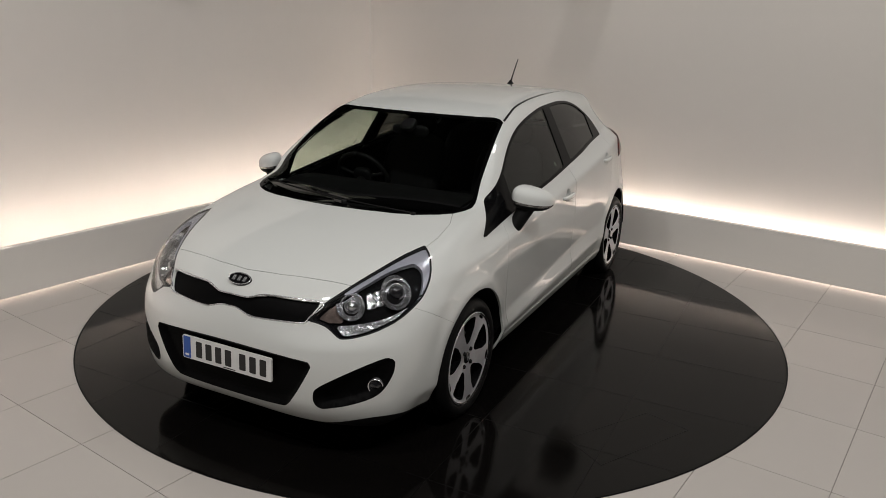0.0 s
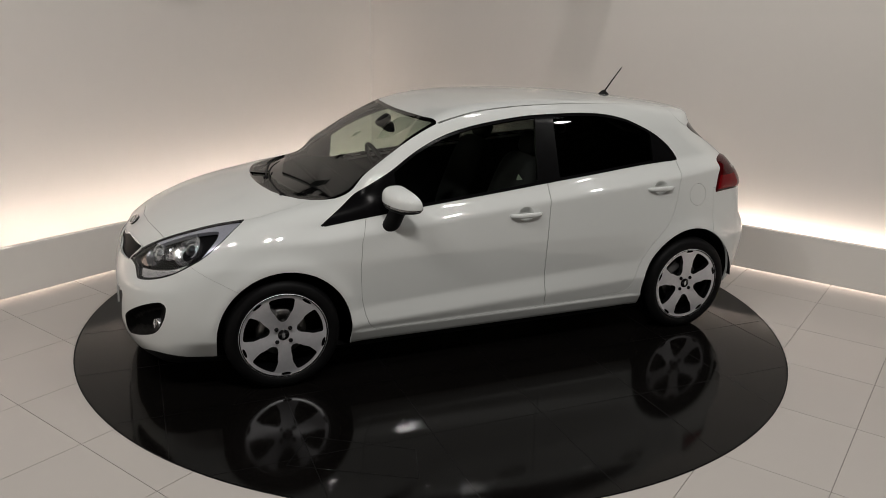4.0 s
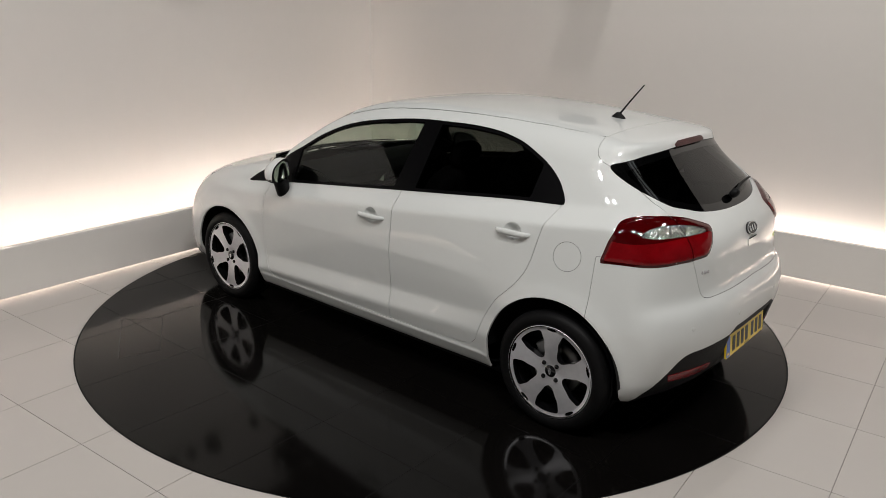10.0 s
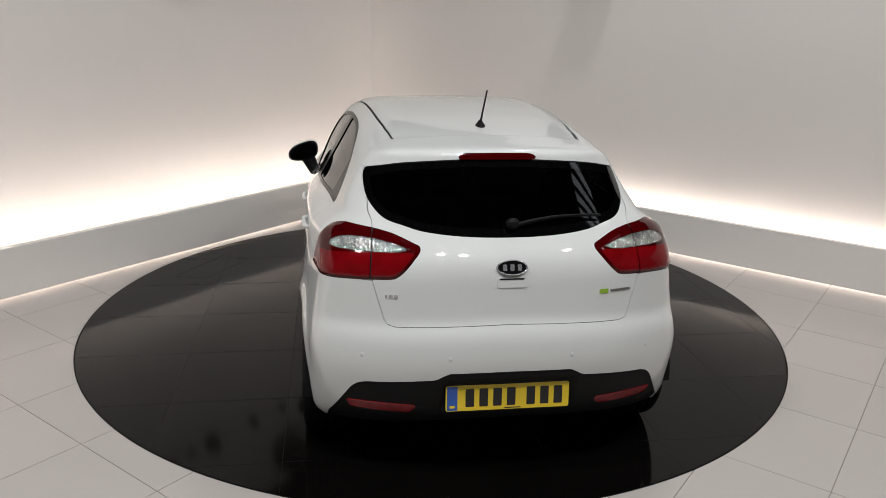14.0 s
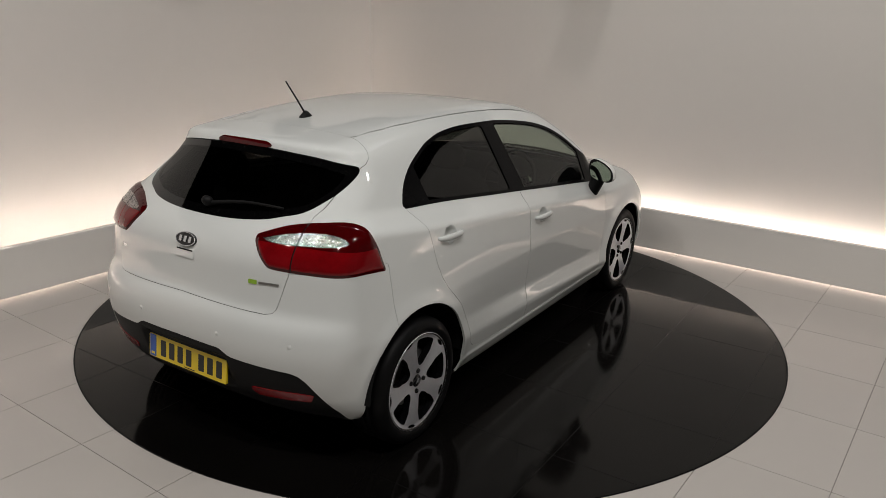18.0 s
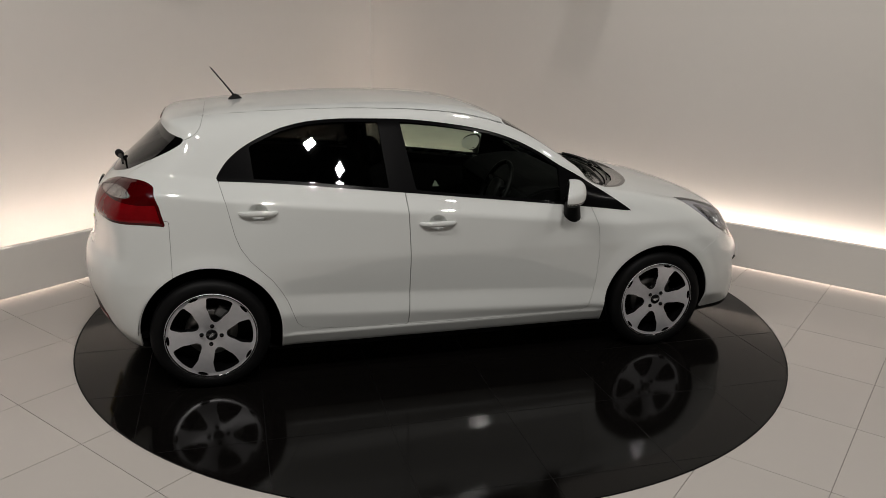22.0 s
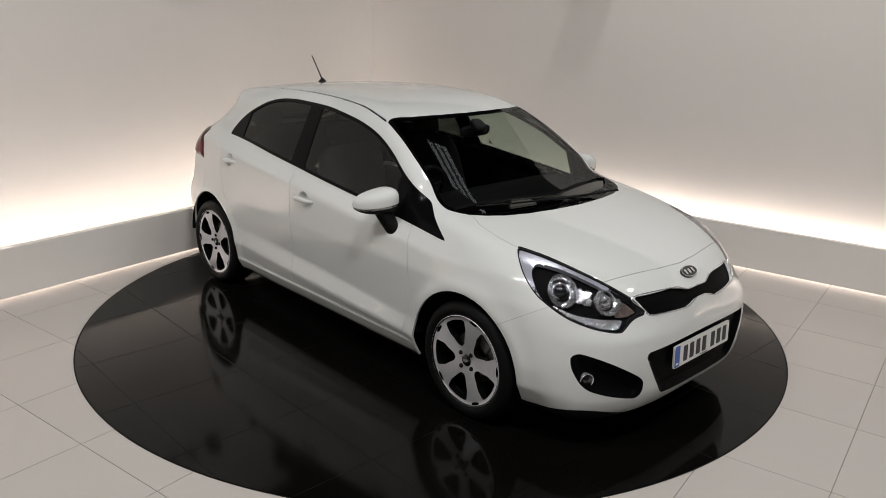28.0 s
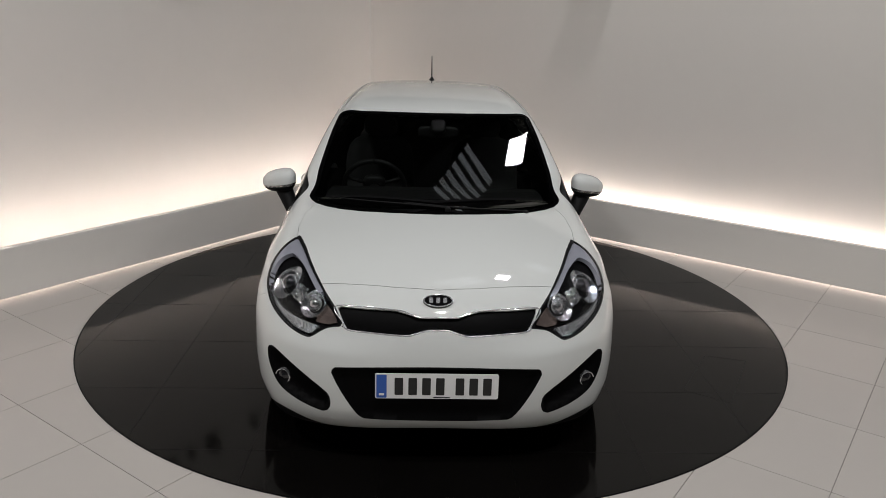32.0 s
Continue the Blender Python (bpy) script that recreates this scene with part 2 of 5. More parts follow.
def skin(p):
    """Signed field of the closed body, zero on its surface."""
    x, y, z = p[..., 0], np.abs(p[..., 1]), p[..., 2]
    high = step(0.95, 1.10, z)
    front = step(0.0, 0.9, x)
    blunt = step(0.64, 0.54, z)
    nose = (1 - high) * ((1 - blunt) * (0.56 - 0.20 * step(0.70, 0.88, z)) * y ** 2.8 + blunt * 0.66 * y ** 3.6) + high * 0.075 * y ** 2
    tail = (0.42 + 0.30 * step(1.08, 1.25, z)) * y ** 3.2
    xe = x + front * nose - (1 - step(-1.3, -0.4, x)) * tail
    ze = z + (0.06 - 0.025 * high * step(0.3, 0.7, x)) * y * y
    within = np.interp(x, RAIL[:, 0], RAIL[:, 1]) - y
    ze = ze + 0.009 * step(-0.005, 0.005, within) * np.exp(-np.maximum(within, 0) / 0.06) * step(1.24, 1.32, z) * step(0.38, 0.28, x) * step(-1.30, -1.20, x)
    a = PROF(xe, ze)
    w = WIDE(x, z)
    for cx in (AXLE_F, AXLE_R):
        r = np.hypot(x - cx, z - HUB_Z)
        w = w + 0.012 * np.exp(-((r - 0.36) / 0.05) ** 2)
    # the sill stands a little proud below the doors
    w = w + 0.008 * step(0.284, 0.262, z) * step(1.0, 0.86, np.abs(x))
    b = y - w
    k = 0.065 + 0.045 * high - 0.05 * high * step(0.25, 0.6, x)
    hh = np.clip(0.5 + 0.5 * (a - b) / k, 0, 1)
    return b + (a - b) * hh + k * hh * (1 - hh)


def slope(p, h=0.004):
    g = np.stack([(skin(p + d) - skin(p - d)) / (2 * h) for d in np.eye(3) * h], -1)
    return g


def make_shell(h=0.018):
    """Quad mesh of the body's surface: vertices in the cells that it crosses, drawn onto it."""
    nx, ny, nz = int(4.3 / h), 2 * int(0.95 / h), int(1.5 / h)
    gx = -2.1 + h * np.arange(nx)
    gy = h * (np.arange(ny) - (ny - 1) / 2)
    gz = 0.08 + h * np.arange(nz)
    half = gy > 0
    pts = np.stack(np.meshgrid(gx, gy[half], gz, indexing="ij"), -1)
    f = skin(pts)
    f = np.concatenate([f[:, ::-1], f], 1)
    neg = f < 0
    cells = [neg[a:nx - 1 + a, b:ny - 1 + b, c:nz - 1 + c] for a in (0, 1) for b in (0, 1) for c in (0, 1)]
    some = np.logical_or.reduce(cells) & ~np.logical_and.reduce(cells)
    index = np.full(some.shape, -1)
    index[some] = np.arange(some.sum())
    ci = np.argwhere(some)
    verts = np.stack([gx[ci[:, 0]], gy[ci[:, 1]], gz[ci[:, 2]]], -1) + h / 2
    for _ in range(6):
        g = slope(verts)
        step_len = skin(verts) / np.maximum((g * g).sum(-1), 0.2)
        verts = verts - np.clip(step_len, -h, h)[:, None] * g
    quads = []
    for axis, (u, w) in enumerate(((1, 2), (2, 0), (0, 1))):
        sl0 = [slice(None)] * 3
        sl1 = [slice(None)] * 3
        sl0[axis], sl1[axis] = slice(0, -1), slice(1, None)
        flip = neg[tuple(sl0)] != neg[tuple(sl1)]
        e = np.argwhere(flip)
        ok = (e[:, u] > 0) & (e[:, w] > 0) & (e[:, u] < some.shape[u]) & (e[:, w] < some.shape[w])
        e = e[ok]
        out = neg[tuple(sl0)][tuple(e.T)]
        q = []
        for du, dw in ((-1, -1), (0, -1), (0, 0), (-1, 0)):
            c = e.copy()
            c[:, u] += du
            c[:, w] += dw
            q.append(index[tuple(c.T)])
        q = np.stack(q, -1)
        q[~out] = q[~out][:, ::-1]
        quads.append(q)
    quads = np.concatenate(quads)
    quads = quads[(quads >= 0).all(1)]
    # relax along the surface so that the facets are even
    for _ in range(3):
        acc, cnt = np.zeros_like(verts), np.zeros(len(verts))
        for k in range(4):
            np.add.at(acc, quads[:, k], verts[quads[:, (k + 1) % 4]] + verts[quads[:, k - 1]])
            np.add.at(cnt, quads[:, k], 2)
        verts = 0.5 * verts + 0.5 * acc / np.maximum(cnt, 1)[:, None]
        for _ in range(2):
            g = slope(verts)
            verts = verts - (skin(verts) / np.maximum((g * g).sum(-1), 0.2))[:, None] * g
    tris = np.concatenate([quads[:, [0, 1, 2]], quads[:, [0, 2, 3]]])
    return verts, tris


# ---- floor tiles, parapets, coves, hall above ----
LINES_A = [-4.90, -4.33, -3.76, -3.18, -2.595, -2.07, -1.45, -0.875, -0.345, 0.235, 0.815, 1.39, 1.96, 2.39]
LINES_B = [-4.78, -4.18, -3.58, -2.98, -2.38, -1.835, -1.25, -0.62, 0.04, 0.64, 1.24, 1.84, 2.375]


def tile_outline(a0, a1, b0, b1):
    """A rectangle with the turntable's circle taken out of it, or None where nothing is left."""
    r = DISC_R + 0.008
    pts = []
    corners = [(a0, b0), (a1, b0), (a1, b1), (a0, b1)]
    for (p, q), (s, t) in zip(corners, corners[1:] + corners[:1]):
        n = 60
        pts += [(p + (s - p) * k / n, q + (t - q) * k / n) for k in range(n)]
    out = [math.hypot(*p) >= r for p in pts]
    if all(out):
        return corners
    if not any(out):
        return None
    n = len(pts)
    start = next(i for i in range(n) if out[i] and not out[i - 1])
    run = []
    for k in range(n):
        p = pts[(start + k) % n]
        if not out[(start + k) % n]:
            break
        run.append(p)
    a_end = math.atan2(run[-1][1], run[-1][0])
    a_beg = math.atan2(run[0][1], run[0][0])
    turn_by = (a_beg - a_end + math.pi) % (2 * math.pi) - math.pi
    arc = [(r * math.cos(a_end + turn_by * k / 24), r * math.sin(a_end + turn_by * k / 24)) for k in range(25)]
    keep = [run[0]] + [p for p in run[1:-1] if p in corners] + [run[-1]]
    return keep + arc


bm = box(bmesh.new(), (FAR, FAR, -0.08), (WALL_A, WALL_B, -0.006))
floor = setting("floor", bm, GROUT, "pale beige floor tiles with thin dark joints round a turntable", "floor")
G = 0.0016
for a0, a1 in zip(LINES_A, LINES_A[1:]):
    for b0, b1 in zip(LINES_B, LINES_B[1:]):
        shape = tile_outline(a0 + G, a1 - G, b0 + G, b1 - G)
        if shape and len(shape) > 3:
            part("tile", prism(bmesh.new(), shape, -0.02, 0.0), TILE, floor, smooth=False)
bm = bmesh.new()
for lo, hi in (((FAR, FAR, -0.02), (LINES_A[0], LINES_B[-1], 0.0)), ((LINES_A[0], FAR, -0.02), (LINES_A[-1], LINES_B[0], 0.0))):
    box(bm, lo, hi)
part("floor_beyond", bm, TILE, floor, smooth=False)

LEDGE_T, LEDGE_FOOT, SET_BACK = 0.05, 0.030, 0.125
bm = box(bmesh.new(), (LEDGE_A, FAR, LEDGE_FOOT), (LEDGE_A + LEDGE_T, LEDGE_B + LEDGE_T, LEDGE_H), 0.004)
box(bm, (LEDGE_A + LEDGE_T, FAR, LEDGE_FOOT), (LEDGE_A + 0.16, LEDGE_B + LEDGE_T, LEDGE_FOOT + 0.015))
setting("ledge_west", bm, LEDGE_PAINT, "low grey white parapet hiding a strip light", "ledge")
bm = box(bmesh.new(), (FAR, LEDGE_B, LEDGE_FOOT), (LEDGE_A, LEDGE_B + LEDGE_T, LEDGE_H), 0.004)
box(bm, (FAR, LEDGE_B + LEDGE_T, LEDGE_FOOT), (LEDGE_A, LEDGE_B + 0.16, LEDGE_FOOT + 0.015))
setting("ledge_east", bm, LEDGE_PAINT, "low grey white parapet hiding a strip light", "ledge")
COVE = glow("cove_light", (1.0, 0.89, 0.83), 20.0)
TOE = glow("toe_light", (1.0, 0.86, 0.77), 4.5)
for nm, lo, hi in (("strip_light", (LEDGE_A + LEDGE_T + 0.004, -5.0, 0.285), (LEDGE_A + LEDGE_T + 0.034, LEDGE_B + 0.02, 0.305)),
                   ("strip_light", (-5.0, LEDGE_B + LEDGE_T + 0.004, 0.285), (LEDGE_A + 0.02, LEDGE_B + LEDGE_T + 0.034, 0.305))):
    tagged(part(nm, box(bmesh.new(), lo, hi, 0.004), COVE, smooth=False, m=ROOM), "warm white strip light glowing behind a low parapet", "strip light",
           "cove lights")

for lo, hi in (((LEDGE_A + SET_BACK, -5.0, -0.006), (LEDGE_A + SET_BACK + 0.02, LEDGE_B - 0.02, LEDGE_FOOT)), ((-5.0, LEDGE_B + SET_BACK, -0.006), (LEDGE_A - 0.02, LEDGE_B + SET_BACK + 0.02, LEDGE_FOOT))):
    tagged(part("toe_light", box(bmesh.new(), lo, hi), TOE, smooth=False, m=ROOM), "thin warm strip light under the foot of a parapet", "strip light", "toe lights")

# dark ribbed roof of the hall, and its flood lamps
ROOF_Z = 6.0
bm = bmesh.new()
rib = []
for k in range(0, 171):
    x = -7.5 + 0.09 * k
    rib.append((x, ROOF_Z + (0.035 if k % 2 else 0.0)))
for (x0, z0), (x1, z1) in zip(rib, rib[1:]):
    vs = [bm.verts.new(p) for p in ((x0, -9, z0), (x1, -9, z1), (x1, 8, z1), (x0, 8, z0))]
    bm.faces.new(vs[::-1])
box(bm, (-8, -9, ROOF_Z + 0.1), (8, 8, ROOF_Z + 0.2))
ROOF_MAT = material("roof_sheet", (0.045, 0.047, 0.05), 0.6, metal=0.1, vary=0.25, scale=1.5)
tagged(part("ceiling", bm, ROOF_MAT, smooth=False, m=ROOM), "dark ribbed metal roof of the hall", "ceiling", kind="structure")
bm = bmesh.new()
OUT = 7.3
box(bm, (FAR - 0.15, FAR - 0.15, TOP), (FAR, OUT + 0.15, ROOF_Z + 0.1))
box(bm, (OUT, FAR - 0.15, TOP), (OUT + 0.15, OUT + 0.15, ROOF_Z + 0.1))
box(bm, (FAR, OUT, TOP), (OUT, OUT + 0.15, ROOF_Z + 0.1))
box(bm, (FAR, FAR - 0.15, TOP), (OUT, FAR, ROOF_Z + 0.1))
# dark void over the back of the partition walls
box(bm, (FAR, WALL_B + 0.15, TOP - 0.3), (OUT, OUT, TOP - 0.2))
box(bm, (WALL_A + 0.15, FAR, TOP - 0.3), (OUT, WALL_B + 0.15, TOP - 0.2))
tagged(part("wall_upper", bm, ROOF_MAT, smooth=False, m=ROOM), "dark upper walls of the hall", "wall", kind="structure")

# ribbed rooflights: pale strips of daylight between dark ribs
DAY = glow("rooflight_daylight", (0.92, 0.96, 1.0), 1.3)
for cx, cy, sx, sy, turned in ((0.58, 0.34, 1.0, 0.70, 45), (2.6, 1.8, 0.5, 1.2, 40), (3.9, -1.1, 0.62, 1.05, -65)):
    base = part("rooflight", box(bmesh.new(), (-sx / 2, -sy / 2, 0.0), (sx / 2, sy / 2, 0.03)), ROOF_MAT, m=pose(cx, cy, ROOF_Z - 0.08, 0, 0, turned), smooth=False)
    tagged(base, "ribbed rooflight letting daylight into the hall roof", "rooflight", "rooflights")
    k = -sx / 2 + 0.04
    while k < sx / 2 - 0.08:
        part("strip", box(bmesh.new(), (k, -sy / 2 + 0.03, -0.012), (k + 0.085, sy / 2 - 0.03, -0.002)), DAY, base, smooth=False)
        k += 0.15

for x, y, power, wide_x, wide_y in LAMPS:
    lamp = empty("flood_lamp", Matrix.Translation((x, y, LAMP_Z)))
    aim = look((0, 0, 0), (-0.25 * x, -0.45 * y, 0.4 - LAMP_Z), LAMP_TURN)
    part("housing", box(bmesh.new(), (-wide_x / 2 - 0.03, -wide_y / 2 - 0.03, 0.006), (wide_x / 2 + 0.03, wide_y / 2 + 0.03, 0.09), 0.012), BLACK, lamp, smooth=False, m=aim)
    part("hanger", box(bmesh.new(), (-0.02, -0.02, 0.03), (0.02, 0.02, ROOF_Z - LAMP_Z + 0.01)), BLACK, lamp, smooth=False)
    tagged(lamp, "black flood lamp hanging from the hall roof", "lamp", "hall lamps")
    ld = bpy.data.lights.new("lamp_light", "AREA")
    ld.shape, ld.size, ld.size_y = "RECTANGLE", wide_x, wide_y
    ld.energy, ld.color = power, LAMP_COLOUR
    new("lamp_light", ld).matrix_basis = Matrix.Translation((x, y, LAMP_Z)) @ aim


def wall_spotlight(a, b, z, size, turned):
    """Small black spotlight on a bracket, high on a partition wall."""
    lamp = empty("wall_spotlight", ROOM @ pose(a, b, z, 0, 0, turned))
    head = part("head", box(bmesh.new(), (-0.02 - size, -size * 0.6, -size * 0.5), (-0.02, size * 0.6, size * 0.5), 0.008), BLACK, lamp, smooth=False)
    part("visor", box(bmesh.new(), (-0.03 - size * 1.4, -size * 0.55, size * 0.5), (-0.02 - size, size * 0.55, size * 0.5 + 0.006)), BLACK, head, smooth=False)
    part("bracket", box(bmesh.new(), (-0.022, -0.015, -0.02), (0.0, 0.015, 0.02), 0.003), BLACK, lamp, smooth=False)
    tagged(lamp, "small black spotlight on a bracket high on the wall", "spotlight", "wall spotlights")


for b, size in ((0.92, 0.05), (0.54, 0.06), (0.03, 0.09), (-0.20, 0.05), (-0.40, 0.05)):
    wall_spotlight(WALL_A, b, 2.07, size, 0)
wall_spotlight(WALL_A, 0.95, 2.62, 0.24, 0)
wall_spotlight(0.06, WALL_B, 2.36, 0.24, 90)

# ---- turntable ----
turn = empty("turntable")
part("disc", lathe(bmesh.new(), [(0.0005, 0.0), (1.2, 0.0), (DISC_R - 0.001, 0.0), (DISC_R, -0.001), (DISC_R, -0.03)], 200), DISC, turn, "gloss black top with faint joints", smooth=False)
JOINT = material("joint", (0.002, 0.002, 0.002), 0.35, spec=0.2)


def groove(p, q, half=0.0016):
    """A thin dark joint laid on the turntable from p to q."""
    p, q = Vector((*p, 0.0006)), Vector((*q, 0.0006))
    aside = (q - p).normalized().cross(Vector((0, 0, 1))) * half
    bm = bmesh.new()
    bm.faces.new([bm.verts.new(c) for c in (p - aside, q - aside, q + aside, p + aside)])
    bmesh.ops.recalc_face_normals(bm, faces=bm.faces)
    if bm.faces[:][0].normal.z < 0:
        bmesh.ops.reverse_faces(bm, faces=bm.faces)
    part("joint", bm, JOINT, turn, smooth=False)


for k in range(-3, 4):
    x, y = 0.593 * k, 0.324 + 0.593 * (k - 1)
    reach = math.sqrt(DISC_R ** 2 - x * x) - 0.01
    groove((x, -reach), (x, reach))
    reach = math.sqrt(DISC_R ** 2 - y * y) - 0.01
    groove((-reach, y), (reach, y))
HATCH = ((0.72, 1.615), (1.16, 1.34), (1.30, 1.545), (0.785, 1.835))
for p, q in zip(HATCH, HATCH[1:] + HATCH[:1]):
    groove(p, q, 0.0024)
part("edge_seal", lathe(bmesh.new(), [(DISC_R + 0.0005, -0.02), (DISC_R + 0.0005, -0.0015), (DISC_R + 0.007, -0.0015), (DISC_R + 0.007, -0.02)], 200), RUBBER, turn,
     "thin black seal round the edge", smooth=False)
tagged(turn, "round gloss black turntable set flush in the tiled floor", "turntable")


# ---- car: cutting the skin into panels ----
def on_skin(start, way):
    """First point of the skin along a ray from outside, and the normal there."""
    o, d = np.array(start, float), np.array(way, float)
    d /= np.linalg.norm(d)
    s = np.linspace(0, 3, 3001)
    f = skin(o + s[:, None] * d)
    k = int(np.argmax(f < 0))
    a, b = s[k - 1], s[k]
    for _ in range(20):
        c = (a + b) / 2
        if skin((o + c * d)[None])[0] < 0:
            b = c
        else:
            a = c
    p = o + a * d
    n = slope(p[None])[0]
    return Vector(p), Vector(n / np.linalg.norm(n))


class Pool:
    """Vertices shared by all pieces that are cut out of one surface."""

    def __init__(self, verts):
        self.v = verts

    def cut(self, tris, field):
        """Split triangles where the field is zero; returns those below and those above."""
        s = field(self.v)
        s = np.where(np.abs(s) < 2e-4, 2e-4, s)
        t = s[tris]
        low = (t < 0).sum(1)
        mixed = tris[(low > 0) & (low < 3)]
        below, above = [tris[low == 3]], [tris[low == 0]]
        if len(mixed):
            sm = s[mixed] < 0
            one = np.where(sm.sum(1) == 1, sm.argmax(1), (~sm).argmax(1))
            r = np.arange(len(mixed))
            a, b, c = mixed[r, one], mixed[r, (one + 1) % 3], mixed[r, (one + 2) % 3]
            pairs = np.concatenate([np.stack([a, b], 1), np.stack([a, c], 1)])
            key = np.sort(pairs, 1)
            uniq, inv = np.unique(key, axis=0, return_inverse=True)
            inv = inv.reshape(-1)
            s0, s1 = s[uniq[:, 0]], s[uniq[:, 1]]
            f = (s0 / (s0 - s1))[:, None]
            fresh = self.v[uniq[:, 0]] * (1 - f) + self.v[uniq[:, 1]] * f
            base = len(self.v)
            self.v = np.concatenate([self.v, fresh])
            ab, ac = base + inv[:len(r)], base + inv[len(r):]
            tip = np.stack([a, ab, ac], 1)
            rest = np.concatenate([np.stack([ab, b, c], 1), np.stack([ab, c, ac], 1)])
            a_low = s[a] < 0
            both = np.concatenate([a_low, a_low])
            below += [tip[a_low], rest[~both]]
            above += [tip[~a_low], rest[both]]
        return np.concatenate(below), np.concatenate(above)


def edge_loops(tris):
    """Directed edges that only one triangle uses."""
    e = np.concatenate([tris[:, [0, 1]], tris[:, [1, 2]], tris[:, [2, 0]]])
    key = np.sort(e, 1)
    _, inv, cnt = np.unique(key, axis=0, return_inverse=True, return_counts=True)
    return e[cnt[inv.reshape(-1)] == 1]


def normals_of(v, h=0.004):
    g = slope(v, h)
    return g / np.maximum(np.linalg.norm(g, axis=1), 1e-9)[:, None]


def drawn_in(v, pane):
    """Points of a pane moved along its slope towards its middle, so that the glass stays nearly flat up to its edges."""
    if pane == "front":
        return v + ((0.80 - v[:, 0]) * 0.97)[:, None] * np.array([1.0, 0.0, -0.61])
    if pane == "rear":
        return v + ((1.19 - v[:, 2]) * 0.80)[:, None] * np.array([1.09, 0.0, 1.0])
    return v


def panel(name, pool, tris, mat, parent, label="", push=None, lip=0.012, smooth_normals=True, soft=0.004, pane=""):
    """One panel of the skin as a mesh: pushed along the surface's normals where asked, with its edges turned in."""
    used, idx = np.unique(tris, return_inverse=True)
    idx = idx.reshape(-1, 3)
    v = pool.v[used]
    n = normals_of(v)
    if push is not None:
        v = v + n * (push(v)[:, None] if callable(push) else push)
    faces = idx.tolist()
    verts = v
    keep = len(v)
    if lip:
        e = edge_loops(idx)
        ring, back = np.unique(e, return_inverse=True)
        back = back.reshape(-1, 2)
        top = v[ring]
        low = top - n[ring] * lip
        verts = np.concatenate([v, top, low])
        m = len(ring)
        faces += [[keep + b, keep + a, keep + m + a, keep + m + b] for a, b in back.tolist()]
    me = bpy.data.meshes.new(name)
    me.from_pydata(verts.tolist(), [], faces)
    me.polygons.foreach_set("use_smooth", [True] * len(faces))
    if smooth_normals and push is None or (push is not None and not callable(push)):
        me.update()
        full = [tuple(q) for q in (n if soft == 0.004 else normals_of(drawn_in(pool.v[used], pane), soft))] + [(0.0, 0.0, 0.0)] * (len(verts) - keep)
        me.normals_split_custom_set_from_vertices(full)
    me.materials.append(mat)
    ob = new(name, me)
    ob.parent = parent
    if label:
        ob["label"] = label
    return ob


FARAWAY = 1.0


def region(axes, outline, guard, smooth=False, angle=0.0, side=0):
    """Field that is negative inside an outline drawn in a projection of the car (mirrored about its middle, or on one side)."""
    poly = curve_through(outline, True, 6) if smooth else np.array(outline, float)

    def field(v):
        y = np.abs(v[:, 1]) if side == 0 else v[:, 1] * side
        if axes == "xz":
            a, b = v[:, 0], v[:, 2]
        elif axes == "yz":
            a, b = y, v[:, 2]
        elif axes == "xy":
            a, b = v[:, 0], y
        else:
            a, b = -v[:, 0] * math.sin(radians(angle)) + y * math.cos(radians(angle)), v[:, 2]
        ok = guard(v[:, 0], y, v[:, 2])
        out = np.full(len(v), FARAWAY)
        if ok.any():
            out[ok] = outline_distance(a[ok], b[ok], poly)
        return out
    return field


def mirror_half(pts):
    """Close a half outline over the middle line."""
    return list(pts) + [(-a, b) for a, b in reversed(pts) if a != 0]


side_guard = lambda x, y, z: y > 0.40
DLO = [(1.098, .853), (1.085, .861), (.98, .931), (.80, 1.040), (.665, 1.113), (.54, 1.190), (.42, 1.248), (.30, 1.290), (.16, 1.322), (.02, 1.343),
       (-.11, 1.358), (-.23, 1.367), (-.41, 1.371), (-.58, 1.371), (-.74, 1.359), (-.85, 1.337), (-.93, 1.311), (-1.06, 1.249), (-1.150, 1.183),
       (-1.203, 1.118), (-1.216, 1.087), (-1.210, 1.079), (-1.19, 1.078), (-.96, 1.066), (-.716, 1.047), (-.248, 1.003), (.14, .962), (.528, .919), (.85, .882), (1.07, .854)]
dlo = region("xz", DLO, side_guard, smooth=True)
WIND_HALF = [(.412, 0.0), (.405, .20), (.385, .42), (.358, .552), (.37, .570), (.60, .610), (.86, .653), (.93, .670), (.975, .675), (1.03, .658), (1.09, .627), (1.15, .570),
             (1.21, .485), (1.258, .37), (1.29, .22), (1.303, .10), (1.308, 0.0)]
windscreen = region("xy", WIND_HALF[::-1] + [(x, -y) for x, y in WIND_HALF[1:-1]], lambda x, y, z: (z > 0.90) & (x > 0.2))
COWL = [(.97, .73), (.99, .66), (1.03, .60), (1.10, .51), (1.15, .40), (1.185, .22), (1.195, 0.0)]
cowl_part = region("xy", COWL[::-1] + [(1.195, -0.3), (1.6, -0.3), (1.6, .75)], lambda x, y, z: z > 0.90)
REAR_GLASS = [(0, 1.333), (.164, 1.332), (.395, 1.315), (.53, 1.288), (.566, 1.268), (.572, 1.225), (.556, 1.172), (.50, 1.120), (.42, 1.098), (.334, 1.080),
              (.18, 1.067), (0, 1.063)]
rear_glass = region("yz", mirror_half(REAR_GLASS), lambda x, y, z: x < -1.2, smooth=True)
